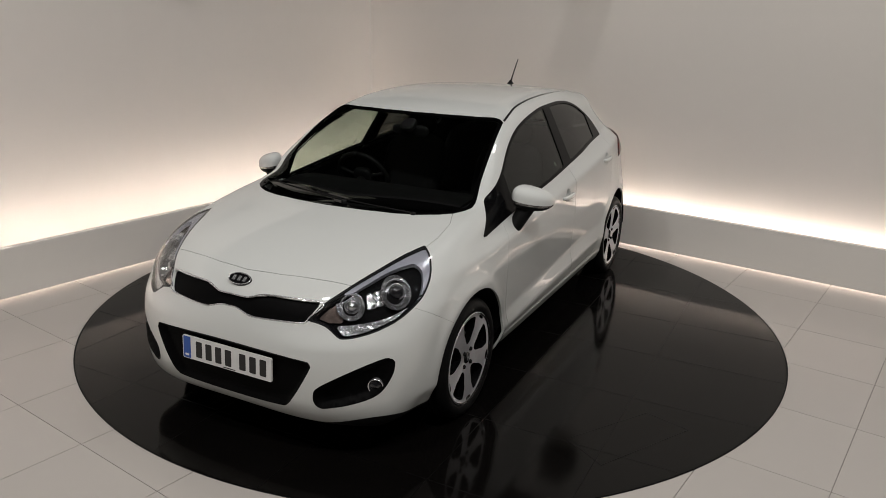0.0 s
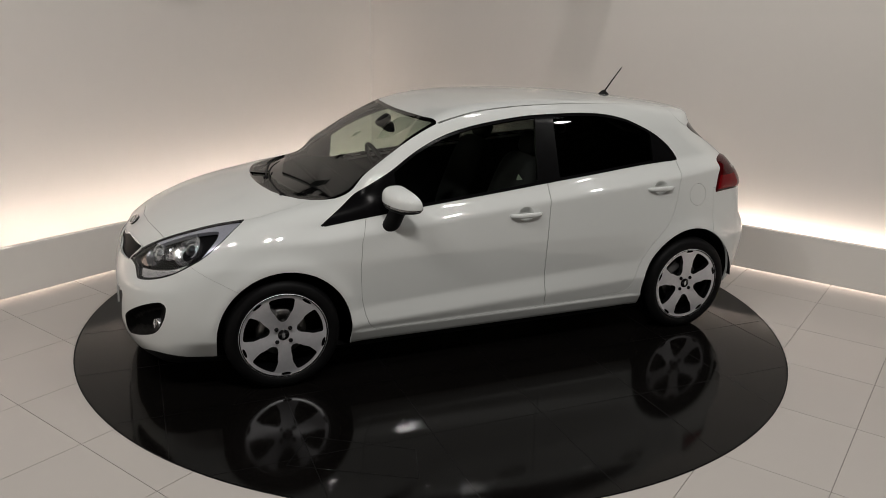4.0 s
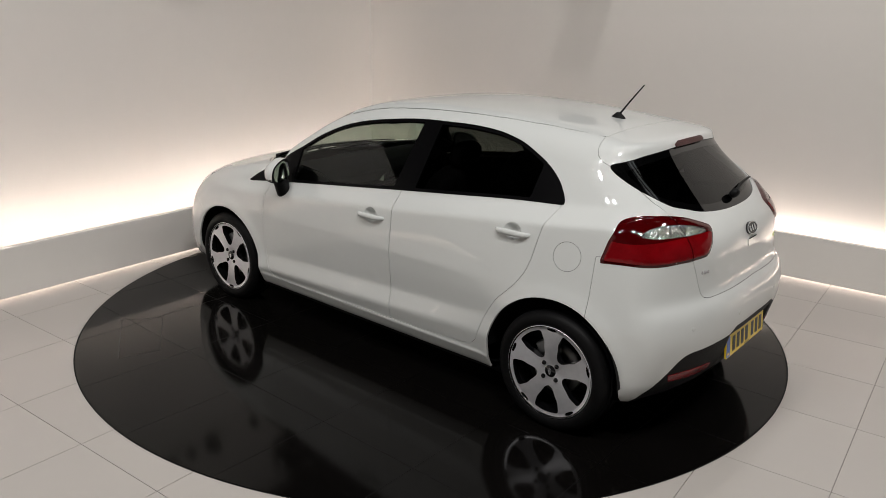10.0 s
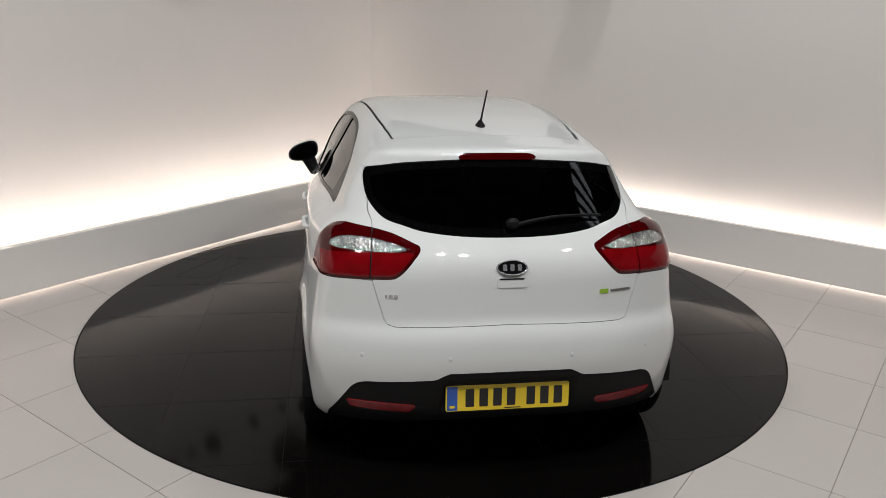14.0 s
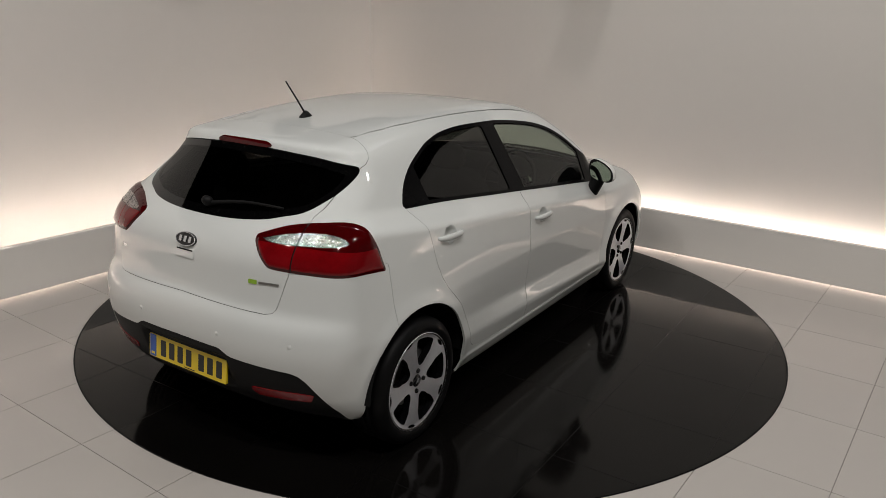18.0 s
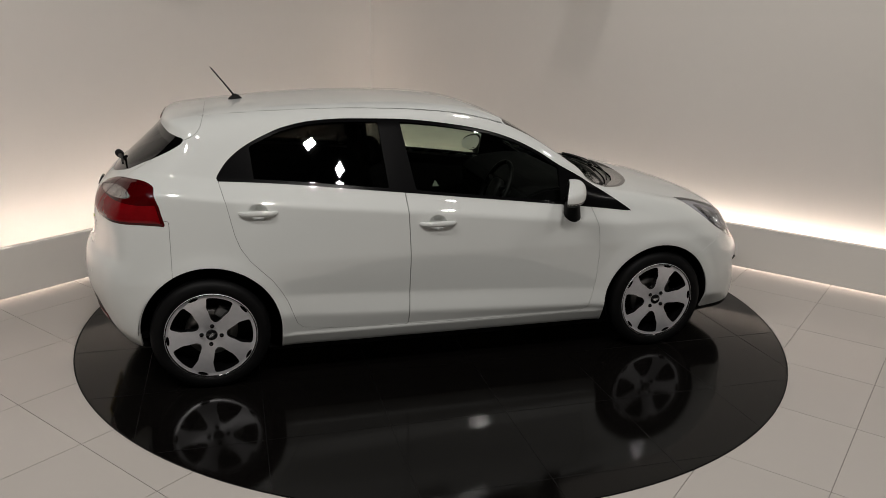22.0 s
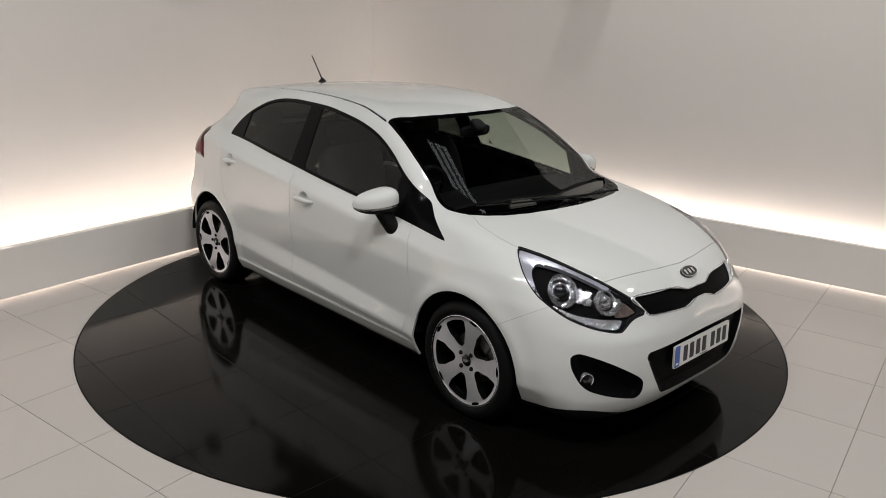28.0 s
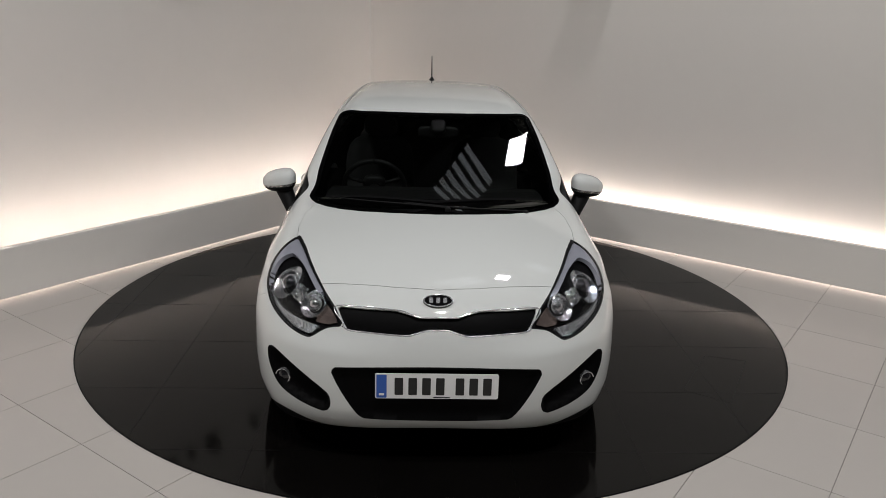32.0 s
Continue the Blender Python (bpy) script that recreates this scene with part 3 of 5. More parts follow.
BRAKE = [(0, 1.357), (.140, 1.356), (.160, 1.350), (.174, 1.338), (.168, 1.331), (0, 1.331)]
brake = region("yz", mirror_half(BRAKE), lambda x, y, z: x < -1.2)
# headlamp outline seen along a line 40 degrees off the nose
HEAD = [(-.424, .889), (-.424, .889), (-.416, .858), (-.431, .801), (-.474, .739), (-.528, .698), (-.610, .650), (-.700, .616), (-.785, .597), (-.845, .591), (-.868, .598),
        (-.907, .630), (-.940, .644), (-.988, .653), (-.988, .653), (-.945, .695), (-.900, .728), (-.790, .782), (-.664, .829), (-.538, .866)]
head = region("oblique", HEAD, lambda x, y, z: (x > 1.2) & (y > 0.2), smooth=True, angle=40)
BLADE = [(-.426, .895), (-.410, .858), (-.436, .797), (-.474, .735), (-.505, .700), (-.516, .712), (-.516, .712), (-.480, .758), (-.467, .814), (-.483, .838), (-.512, .845), (-.620, .824),
         (-.726, .787), (-.795, .759), (-.84, .757), (-.84, .775), (-.664, .835), (-.538, .875)]
head_blade = region("oblique", BLADE, lambda x, y, z: (x > 1.2) & (y > 0.2), smooth=True, angle=40)
GUIDE = [(-.545, .708), (-.545, .708), (-.600, .684), (-.665, .664), (-.780, .646), (-.872, .640), (-.872, .640), (-.850, .612), (-.835, .606), (-.764, .614), (-.681, .636), (-.600, .668)]
head_guide = region("oblique", GUIDE, lambda x, y, z: (x > 1.2) & (y > 0.2), smooth=True, angle=40)
TAIL = [(-.481, .876), (-.481, .876), (-.503, .940), (-.518, .985), (-.552, 1.047), (-.594, 1.074), (-.664, 1.089), (-.765, 1.088), (-.875, 1.074), (-.985, 1.042),
        (-1.008, 1.031), (-1.017, 1.010), (-1.004, .962), (-.982, .928), (-.960, .914), (-.888, .908), (-.783, .900), (-.677, .892), (-.581, .886)]
tail = region("oblique", TAIL, lambda x, y, z: (x < -1.2) & (y > 0.2), smooth=True, angle=-45)
TAIL_CLEAR = [(-.639, 1.012), (-.639, 1.012), (-.668, 1.034), (-.720, 1.048), (-.799, 1.050), (-.850, 1.046), (-.916, 1.036), (-.982, 1.021), (-.982, 1.021), (-.965, 1.012),
              (-.919, 1.007), (-.819, 1.005), (-.713, 1.004), (-.665, 1.006)]
tail_clear = region("oblique", TAIL_CLEAR, lambda x, y, z: (x < -1.2) & (y > 0.2), smooth=True, angle=-45)
GRILLE = [(0, .704), (.077, .704), (.110, .712), (.185, .727), (.43, .723), (.400, .668), (.382, .645), (.28, .641), (.135, .637), (.100, .643), (.045, .658), (0, .659)]
grille = region("yz", mirror_half(GRILLE), lambda x, y, z: x > 1.6)
INTAKE = [(0, .512), (.25, .507), (.420, .494), (.442, .484), (.446, .466), (.400, .375), (.342, .285), (.318, .265), (.285, .257), (0, .252)]
intake = region("yz", mirror_half(INTAKE), lambda x, y, z: x > 1.6, smooth=True)
FOG = [(.748, .488), (.735, .503), (.706, .506), (.60, .456), (.475, .378), (.453, .335), (.458, .295), (.475, .279), (.503, .276), (.62, .305), (.700, .345), (.742, .425)]
fog = region("yz", FOG, lambda x, y, z: x > 1.5, smooth=True)
DIFF = [(0, .549), (.250, .547), (.275, .535), (.305, .517), (.45, .506), (.585, .494), (.618, .482), (.645, .455), (.69, .375), (.735, .295), (.76, .10), (0, .10)]
diffuser = region("yz", mirror_half(DIFF), lambda x, y, z: x < -1.45)
REFL = [(.662, .386), (.60, .390), (.524, .390), (.386, .386), (.380, .372), (.408, .345), (.53, .347), (.648, .350)]
reflector = region("yz", REFL, lambda x, y, z: x < -1.5)
GATE_SIDE = [(-1.262, 1.52), (-1.268, 1.38), (-1.283, 1.331), (-1.302, 1.305), (-1.332, 1.284), (-1.385, 1.262), (-1.46, 1.217), (-1.54, 1.168), (-1.623, 1.116), (-1.70, 1.06),
             (-1.78, 1.0), (-2.2, 0.98), (-2.2, 1.52)]
gate_side = region("xz", GATE_SIDE, lambda x, y, z: x < -1.0)
GATE = [(0, 1.50), (.2, 1.50), (.425, 1.50), (.50, 1.50), (.545, 1.45), (.555, 1.316), (.572, 1.280), (.590, 1.23), (.575, 1.17), (.545, 1.11), (.548, 1.00), (.552, .90), (.508, .75),
        (.495, .733), (.465, .726), (.25, .732), (0, .737)]
gate_face = region("yz", mirror_half(GATE), lambda x, y, z: x < -1.10)
gate = lambda v: gate_face(v) + (gate_side(v) - gate_face(v)) * step(1.09, 1.15, v[:, 2])
BONNET = [(1.92, 0), (1.905, .18), (1.872, .36), (1.836, .508), (1.75, .555), (1.60, .62), (1.452, .668), (1.355, .676), (1.206, .664), (1.10, .625), (1.05, .60),
          (1.0, .3), (1.0, 0)]
bonnet = region("xy", BONNET[::-1] + [(x, -y) for x, y in BONNET[1:-1]], lambda x, y, z: (z > 0.74) & (x > 0.8))
DOOR_F = [(.80, .98), (.843, .874), (.874, .769), (.886, .623), (.879, .454), (.862, .365), (.845, .316), (.825, .285), (.798, .268), (.70, .265), (-.24, .276), (-.233, .422),
          (-.230, .668), (-.241, .885), (-.251, 1.02), (0, 1.1)]
DOOR_R = [(-.253, 1.02), (-.243, .885), (-.232, .668), (-.235, .422), (-.242, .276), (-.44, .279), (-.76, .293), (-.815, .305), (-.845, .335), (-.868, .40), (-.892, .465),
          (-.925, .525), (-.965, .585), (-1.071, .694), (-1.115, .76), (-1.141, .831), (-1.160, .92), (-1.176, .99), (-1.206, 1.075), (-1.19, 1.12), (-.6, 1.1)]
door_f, door_r = region("xz", DOOR_F, side_guard), region("xz", DOOR_R, side_guard)


def round_field(cx, cz, r, guard=side_guard):
    def field(v):
        out = np.hypot(v[:, 0] - cx, v[:, 2] - cz) - r
        return np.where(guard(v[:, 0], np.abs(v[:, 1]), v[:, 2]), out, FARAWAY)
    return field


def arch(cx, cz, r):
    def field(v):
        d = np.hypot(v[:, 0] - cx, (v[:, 2] - cz)) - r
        d = np.where(v[:, 2] < cz, np.abs(v[:, 0] - cx) - r + 0.02 * (cz - v[:, 2]), d)
        return np.where(np.abs(v[:, 1]) > 0.45, d, FARAWAY)
    return field


def band(line, half, axes, guard):
    """Field negative within a strip along an open line."""
    pts = np.array(line, float)

    def field(v):
        y = np.abs(v[:, 1])
        a, b = (v[:, 0], y) if axes == "xy" else (v[:, 0], v[:, 2]) if axes == "xz" else (y, v[:, 2])
        best = np.full(len(v), 1e9)
        for (ax, az), (bx, bz) in zip(pts, pts[1:]):
            dx, dz = bx - ax, bz - az
            s = np.clip(((a - ax) * dx + (b - az) * dz) / (dx * dx + dz * dz), 0, 1)
            best = np.minimum(best, np.hypot(a - ax - s * dx, b - az - s * dz))
        return np.where(guard(v[:, 0], y, v[:, 2]), best - half, FARAWAY)
    return field


def shifted(field, d):
    return lambda v: field(v) + d


def both(*fields):
    return lambda v: np.maximum.reduce([f(v) for f in fields])


on_left = lambda v: -v[:, 1]
on_right = lambda v: v[:, 1]

# car materials
PLASTIC_TRIM = material("trim_black", (0.0035, 0.0035, 0.0038), 0.2, vary=0.15, scale=10, spec=0.06)
# grey instead of the body's white: shade inside the panel gaps, put into colour
GAP_SHADE = material("gap_shade_grey", (0.16, 0.16, 0.155), 0.6, vary=0.1, scale=10)
PANE = glass("pane_clear", (0.62, 0.69, 0.62), 1.5)
SCREEN = glass("windscreen_glass", (0.58, 0.63, 0.59), 1.55)
PANE_DARK = glass("pane_privacy", (0.09, 0.09, 0.085), 1.5)
LENS = glass("lamp_lens", (0.93, 0.95, 0.97), 1.42)
CHROME = material("chrome", (0.74, 0.75, 0.77), 0.2, metal=0.8, vary=0.06, scale=20)
ALLOY = material("machined_alloy", (0.80, 0.80, 0.83), 0.36, metal=0.7, vary=0.06, scale=40, bump=0.08, bump_scale=350)
ALLOY_DARK = material("painted_alloy", (0.004, 0.004, 0.0045), 0.12, coat=0.5, vary=0.2, scale=20)
STEEL = material("disc_steel", (0.35, 0.34, 0.33), 0.4, metal=1.0, vary=0.2, scale=30)
CALIPER = material("caliper_cast", (0.22, 0.22, 0.22), 0.5, metal=0.6, vary=0.2, scale=30)
CLOTH = material("seat_cloth", (0.007, 0.007, 0.0075), 0.9, vary=0.25, scale=14, bump=0.1, bump_scale=120)
LINING = material("cabin_lining", (0.004, 0.004, 0.0043), 0.85, spec=0.1, vary=0.2, scale=8)
HEADLINING = material("head_lining", (0.10, 0.098, 0.095), 0.9, vary=0.08, scale=10)
RED = material("red_lens", (0.16, 0.002, 0.004), 0.05, vary=0.3, scale=14.0, spec=0.35)
RED_DEEP = material("deep_red_lens", (0.05, 0.0006, 0.0012), 0.05, vary=0.3, scale=16.0, spec=0.35)
RED_DARK = material("red_reflector", (0.20, 0.003, 0.006), 0.2, coat=0.25, vary=0.25, scale=40, bump=0.5, bump_scale=240)
CLEAR_FACET = material("clear_lamp_cell", (0.42, 0.41, 0.40), 0.12, metal=0.88, coat=0.0, vary=0.7, scale=30, bump=1.0, bump_scale=60)
HOUSING = material("lamp_housing", (0.010, 0.010, 0.012), 0.2, coat=0.6, vary=0.2, scale=20)
REFLECTOR = material("lamp_reflector", (0.62, 0.62, 0.63), 0.10, metal=0.92, vary=0.3, scale=50, bump=0.6, bump_scale=30)
AMBER = material("amber_reflector", (0.55, 0.43, 0.38), 0.12, metal=0.8, vary=0.3, scale=50, bump=0.6, bump_scale=40)
LAMP_STRIP = material("running_light_cells", (0.55, 0.55, 0.57), 0.18, metal=0.75, coat=0.5, vary=0.35, scale=45, bump=0.6, bump_scale=70)
PALE_TRIM = material("lamp_pale_trim", (0.46, 0.46, 0.52), 0.25, metal=0.35, coat=0.6, vary=0.06, scale=30)
PLATE_W = material("plate_white", (0.78, 0.78, 0.77), 0.35, coat=0.3, vary=0.03, scale=15)
PLATE_Y = material("plate_yellow", (0.80, 0.58, 0.015), 0.35, coat=0.3, vary=0.04, scale=15)
PLATE_BLUE = material("plate_blue", (0.025, 0.10, 0.42), 0.35, coat=0.3, vary=0.05, scale=30)
INK = material("plate_ink", (0.012, 0.012, 0.012), 0.4, vary=0.1, scale=40)
GREEN = material("badge_green", (0.25, 0.42, 0.03), 0.35, coat=0.5, vary=0.1, scale=50)
GRILLE_MAT = material("grille_mesh", (0.0022, 0.0022, 0.0024), 0.5, spec=0.05, vary=0.3, scale=60, bump=0.1, bump_scale=400)
STICKER = material("sticker", (0.10, 0.12, 0.09), 0.6, vary=0.2, scale=60)
MIRROR_GLASS = material("mirror_glass", (0.85, 0.86, 0.88), 0.02, metal=1.0)

for facet in (REFLECTOR, CLEAR_FACET, LAMP_STRIP):
    facet.node_tree.nodes["Bump"].inputs["Distance"].default_value = 0.012

# machined faces catch the light in streaks round the hub
streaks = ALLOY.node_tree.nodes.new("ShaderNodeTangent")
streaks.direction_type, streaks.axis = "RADIAL", "Z"
alloy_face = ALLOY.node_tree.nodes["Principled BSDF"]
alloy_face.inputs["Anisotropic"].default_value = 0.8
ALLOY.node_tree.links.new(streaks.outputs[0], alloy_face.inputs["Tangent"])

# ---- car: body ----
car = empty("car")
tagged(car, "white five-door hatchback car standing on a gloss black turntable", "car")
verts, rest = make_shell(0.0165)
pool = Pool(verts)
whole = rest.copy()

def lower_edge(v):
    """Height of the painted body's lower edge: higher at the sills and behind the corners of the bumpers."""
    x, y = v[:, 0], np.abs(v[:, 1])
    return (0.172 + 0.018 * step(1.7, 1.9, x) + 0.024 * step(1.05, 0.9, np.abs(x)) + 0.066 * step(-1.40, -1.62, x) * step(0.2, 0.5, y)
            + 0.040 * step(1.45, 1.62, x) * step(0.45, 0.70, y))


under, rest = pool.cut(rest, lambda v: np.minimum(v[:, 2] - lower_edge(v), np.where(v[:, 2] < 0.35, normals_of(v)[:, 2] + 0.80, 1) * 0.05))
panel("underbody", pool, under, BLACK, car, lip=0, smooth_normals=False, label="black plastic underside")
for cx, cz, r in ((1.288, .300, .351), (-1.278, .316, .354)):
    _, rest = pool.cut(rest, arch(cx, cz, r))

# side windows and their black surrounds
frame_piece, rest = pool.cut(rest, dlo)
inner = shifted(dlo, 0.016)
cabin = []
for sgn, on in ((1, on_left), (-1, on_right)):
    mine, frame_piece_rest = pool.cut(frame_piece, on)
    pane_f = both(inner, lambda v: v[:, 0] - 0.655, lambda v: (-0.186 - 0.17 * (v[:, 2] - 1.0)) - v[:, 0])
    pane_r = both(inner, lambda v: v[:, 0] - (-0.338 - 0.09 * (v[:, 2] - 1.04)), lambda v: (-1.030 - 0.1 * (v[:, 2] - 1.08)) - v[:, 0])
    for name, fld, mat, lab in (("front_door_window", pane_f, PANE, "clear front door window"),
                                ("rear_door_window", pane_r, PANE_DARK, "dark tinted rear door window")):
        got, mine = pool.cut(mine, fld)
        ob = panel(name, pool, got, mat, car, lab, push=-0.004, lip=0, soft=0.04)
        ob.visible_shadow = False
    sail, mine = pool.cut(mine, lambda v: 0.672 - v[:, 0])
    panel("mirror_panel", pool, sail, PLASTIC_TRIM, car, "black corner panel behind the door mirror", push=0.001, lip=0.01)
    panel("window_surround", pool, mine, PLASTIC_TRIM, car, "satin black window surround and pillars", push=0.001, lip=0.02)
    frame_piece = frame_piece_rest

# windscreen, rear window
screen, rest = pool.cut(rest, windscreen)
cowl_tris, screen = pool.cut(screen, cowl_part)
panel("cowl_grille", pool, cowl_tris, ENAMEL, car, "black plastic cowl below the windscreen", push=lambda v: -0.012 * np.clip(-windscreen(v) / 0.02, 0, 1), lip=0.01)
edge, screen = pool.cut(screen, lambda v: -(windscreen(v) + 0.022))
panel("windscreen_border", pool, edge, ENAMEL, car, "black enamelled edge of the windscreen", lip=0.01, soft=0.06, pane="front")
ob = panel("windscreen", pool, screen, SCREEN, car, "clear windscreen", lip=0, soft=0.06, pane="front")
ob.visible_shadow = False
lamp_tris, rest = pool.cut(rest, brake)
panel("high_brake_lamp", pool, lamp_tris, RED_DEEP, car, "red brake lamp under the spoiler", push=0.004, lip=0.012)
back, rest = pool.cut(rest, rear_glass)
edge, back = pool.cut(back, lambda v: -(rear_glass(v) + 0.03))
panel("rear_window_border", pool, edge, ENAMEL, car, "black enamelled edge of the rear window", push=-0.003, lip=0.012, soft=0.05, pane="rear")
ob = panel("rear_window", pool, back, PANE_DARK, car, "dark tinted rear window", push=-0.003, lip=0, soft=0.05, pane="rear")
ob.visible_shadow = False

# lamps cut out of the corners
for sgn, on in ((1, on_left), (-1, on_right)):
    got, rest = pool.cut(rest, both(head, on))
    lens = panel("headlamp", pool, got, LENS, car, "clear headlamp lens over a dark chromed housing", lip=0.0)
    lens.visible_shadow = False
    depth = lambda v: -0.090 * step(0.0, 0.03, -head(v))
    bowl = panel("lamp_housing", pool, got, HOUSING, lens, "dark lamp housing", push=depth, lip=0.0)
    # pale upper blade, black inner frame, and light guide
    rim, _ = pool.cut(got, lambda v: -(head(v) + 0.006))
    panel("lamp_seal", pool, rim, BLACK, lens, push=-0.001, lip=0.01)
    blade, _ = pool.cut(got, both(shifted(head, 0.006), head_blade))
    panel("lamp_blade", pool, blade, PALE_TRIM, lens, "pale upper blade of the headlamp", push=-0.008, lip=0.02)
    guide, _ = pool.cut(got, both(shifted(head, 0.008), head_guide))
    panel("light_guide", pool, guide, LAMP_STRIP, lens, "clear strip of running lights", push=-0.014, lip=0.02)
    ob_a = lambda v: -v[:, 0] * math.sin(radians(40)) + np.abs(v[:, 1]) * math.cos(radians(40))
    left_over, _ = pool.cut(got, shifted(head, 0.020))
    for ca, cz, r, nm in ((-0.600, 0.757, 0.061, "projector_lamp"), (-0.804, 0.716, 0.055, "main_beam_lamp")):
        disc_f = lambda v, ca=ca, cz=cz, r=r: np.hypot((ob_a(v) - ca) / 1.12, v[:, 2] - cz) - r
        bowl_t, left_over = pool.cut(left_over, disc_f)
        cup = panel(nm, pool, bowl_t, REFLECTOR, lens, "chromed round lamp", push=lambda v, f=disc_f, r=r: -0.012 - 0.042 * (1 - np.clip((f(v) + r) / r, 0, 1) ** 2), lip=0.03)
        c3 = pool.v[np.unique(bowl_t)].mean(0)
        nrm = Vector(normals_of(c3[None])[0])
        nrm = (nrm + Vector((0.8, 0.3 * sgn, 0))).normalized()
        m = Matrix.Translation(Vector(c3) - nrm * 0.040) @ nrm.to_track_quat("Z", "Y").to_matrix().to_4x4()
        bm = lathe(bmesh.new(), [(r * 0.52, -0.010), (r * 0.54, 0.006), (r * 0.44, 0.018), (r * 0.24, 0.026), (0.0005, 0.029)], 32, m)
        part("bulb_lens", bm, HOUSING if nm == "projector_lamp" else REFLECTOR, cup)
        part("ring", lathe(bmesh.new(), [(r * 0.53, -0.004), (r * 0.62, 0.006), (r * 0.60, 0.012), (r * 0.53, 0.008)], 32, m), CHROME, cup)
        part("bezel", lathe(bmesh.new(), [(r * 0.90, -0.012), (r * 0.98, 0.010), (r * 0.96, 0.014), (r * 0.90, 0.011), (r * 0.84, -0.006)], 40, m), CHROME, cup)
    link_f = lambda v: np.maximum(np.abs(ob_a(v) + 0.695) - 0.038, np.abs(v[:, 2] - 0.742 - 0.22 * (ob_a(v) + 0.695)) - 0.030)
    link, left_over = pool.cut(left_over, link_f)
    panel("reflector_block", pool, link, REFLECTOR, lens, "chromed reflector between the lamps", push=lambda v: -0.030 - 0.012 * np.sin(v[:, 2] * 210) * np.sin(ob_a(v) * 190), lip=0.02)
    tip, left_over = pool.cut(left_over, lambda v: np.maximum.reduce([ob_a(v) + 0.840, head(v) + 0.018, 0.652 - v[:, 2]]))
    panel("corner_reflector", pool, tip, AMBER, lens, "amber tinted inner corner of the headlamp", push=-0.030, lip=0.02)

    got, rest = pool.cut(rest, both(tail, on))
    split = lambda v: np.abs(v[:, 1]) - (0.555 - 0.08 * (v[:, 2] - 0.95))
    gate_side_t, got = pool.cut(got, lambda v: split(v) + 0.003)
    gap_t, body_side = pool.cut(got, lambda v: split(v) - 0.003)
    clear, body_side = pool.cut(body_side, tail_clear)
    clear_in, gate_side_t = pool.cut(gate_side_t, tail_clear)
    bulge = lambda v: 0.010 * step(0.0, 0.02, -tail(v))
    # deeper red upper shoulder and rim, brighter lower field
    deep_f = lambda v: np.minimum(1.000 + 0.02 * np.sin(v[:, 0] * 9) - v[:, 2], -(tail(v) + 0.012))
    deep, body_side = pool.cut(body_side, deep_f)
    base_ob = panel("tail_lamp", pool, body_side, RED, car, "red tail lamp with a clear band", push=bulge, lip=0.004)
    panel("deep_red_lens", pool, deep, RED_DEEP, base_ob, "deep red upper lens", push=bulge, lip=0.004)
    deep, gate_side_t = pool.cut(gate_side_t, deep_f)
    panel("inner_lens", pool, gate_side_t, RED, base_ob, push=bulge, lip=0.004)
    panel("inner_deep_lens", pool, deep, RED_DEEP, base_ob, push=bulge, lip=0.004)
    for cells in (clear, clear_in):
        panel("clear_band", pool, cells, CLEAR_FACET, base_ob, "clear faceted band", push=0.0085, lip=0.008)
    panel("lamp_joint", pool, gap_t, DARK, base_ob, push=0.003, lip=0)

# grille and lower openings
got, rest = pool.cut(rest, grille)
panel("grille_insert", pool, got, GRILLE_MAT, car, "black mesh upper grille", push=lambda v: -0.016 + 0 * v[:, 0], lip=0)
got, rest = pool.cut(rest, intake)
panel("lower_intake", pool, got, GRILLE_MAT, car, "black lower air intake", push=lambda v: -0.030 * step(0.0, 0.022, -intake(v)), lip=0)
for sgn, on in ((1, on_left), (-1, on_right)):
    got, rest = pool.cut(rest, both(fog, on))
    pocket = panel("fog_lamp_pocket", pool, got, GRILLE_MAT, car, "black pocket of a fog lamp", push=lambda v: -0.040 * step(0.0, 0.035, -fog(v)), lip=0)
    nrm = Vector((0.93, 0.36 * sgn, 0.0)).normalized()
    q, _ = on_skin((2.6, .686 * sgn, .372), (-1, 0, 0))
    m = Matrix.Translation(q - nrm * 0.026) @ nrm.to_track_quat("Z", "Y").to_matrix().to_4x4()
    bm = lathe(bmesh.new(), [(0.033, -0.03), (0.036, 0.004), (0.034, 0.008), (0.030, 0.004), (0.029, -0.004)], 36, m)
    fl = part("fog_lamp", bm, CHROME, pocket, "round chrome-ringed fog lamp")
    part("glass", lathe(bmesh.new(), [(0.030, -0.004), (0.022, 0.004), (0.0005, 0.008)], 30, m), HOUSING, pocket, "dark fog lamp lens")

# rear black valance with reflectors
got, rest = pool.cut(rest, diffuser)
lit, got = pool.cut(got, reflector)
PLATE_BAY = lambda v: np.maximum(np.abs(v[:, 1]) - 0.285, np.abs(v[:, 2] - 0.425) - 0.085)
val = panel("rear_valance", pool, got, BLACK, car, "black plastic lower rear bumper", push=lambda v: -0.022 * step(0.0, 0.025, -PLATE_BAY(v)) - 0.004, lip=0.015)
for sgn, on in ((1, on_left), (-1, on_right)):
    one, lit_rest = pool.cut(lit, on)
    panel("reflector", pool, one, RED_DARK, val, "red bumper reflector", push=-0.001, lip=0.012)
    lit = lit_rest

# moving panels with their shut lines
SEAM = 0.0014
seams = []


def take(field):
    """Cut out a panel, leaving a narrow open joint round it."""
    global rest
    got, rest = pool.cut(rest, shifted(field, SEAM))
    gap, rest = pool.cut(rest, shifted(field, -SEAM * 0.6))
    seams.append(gap)
    return got


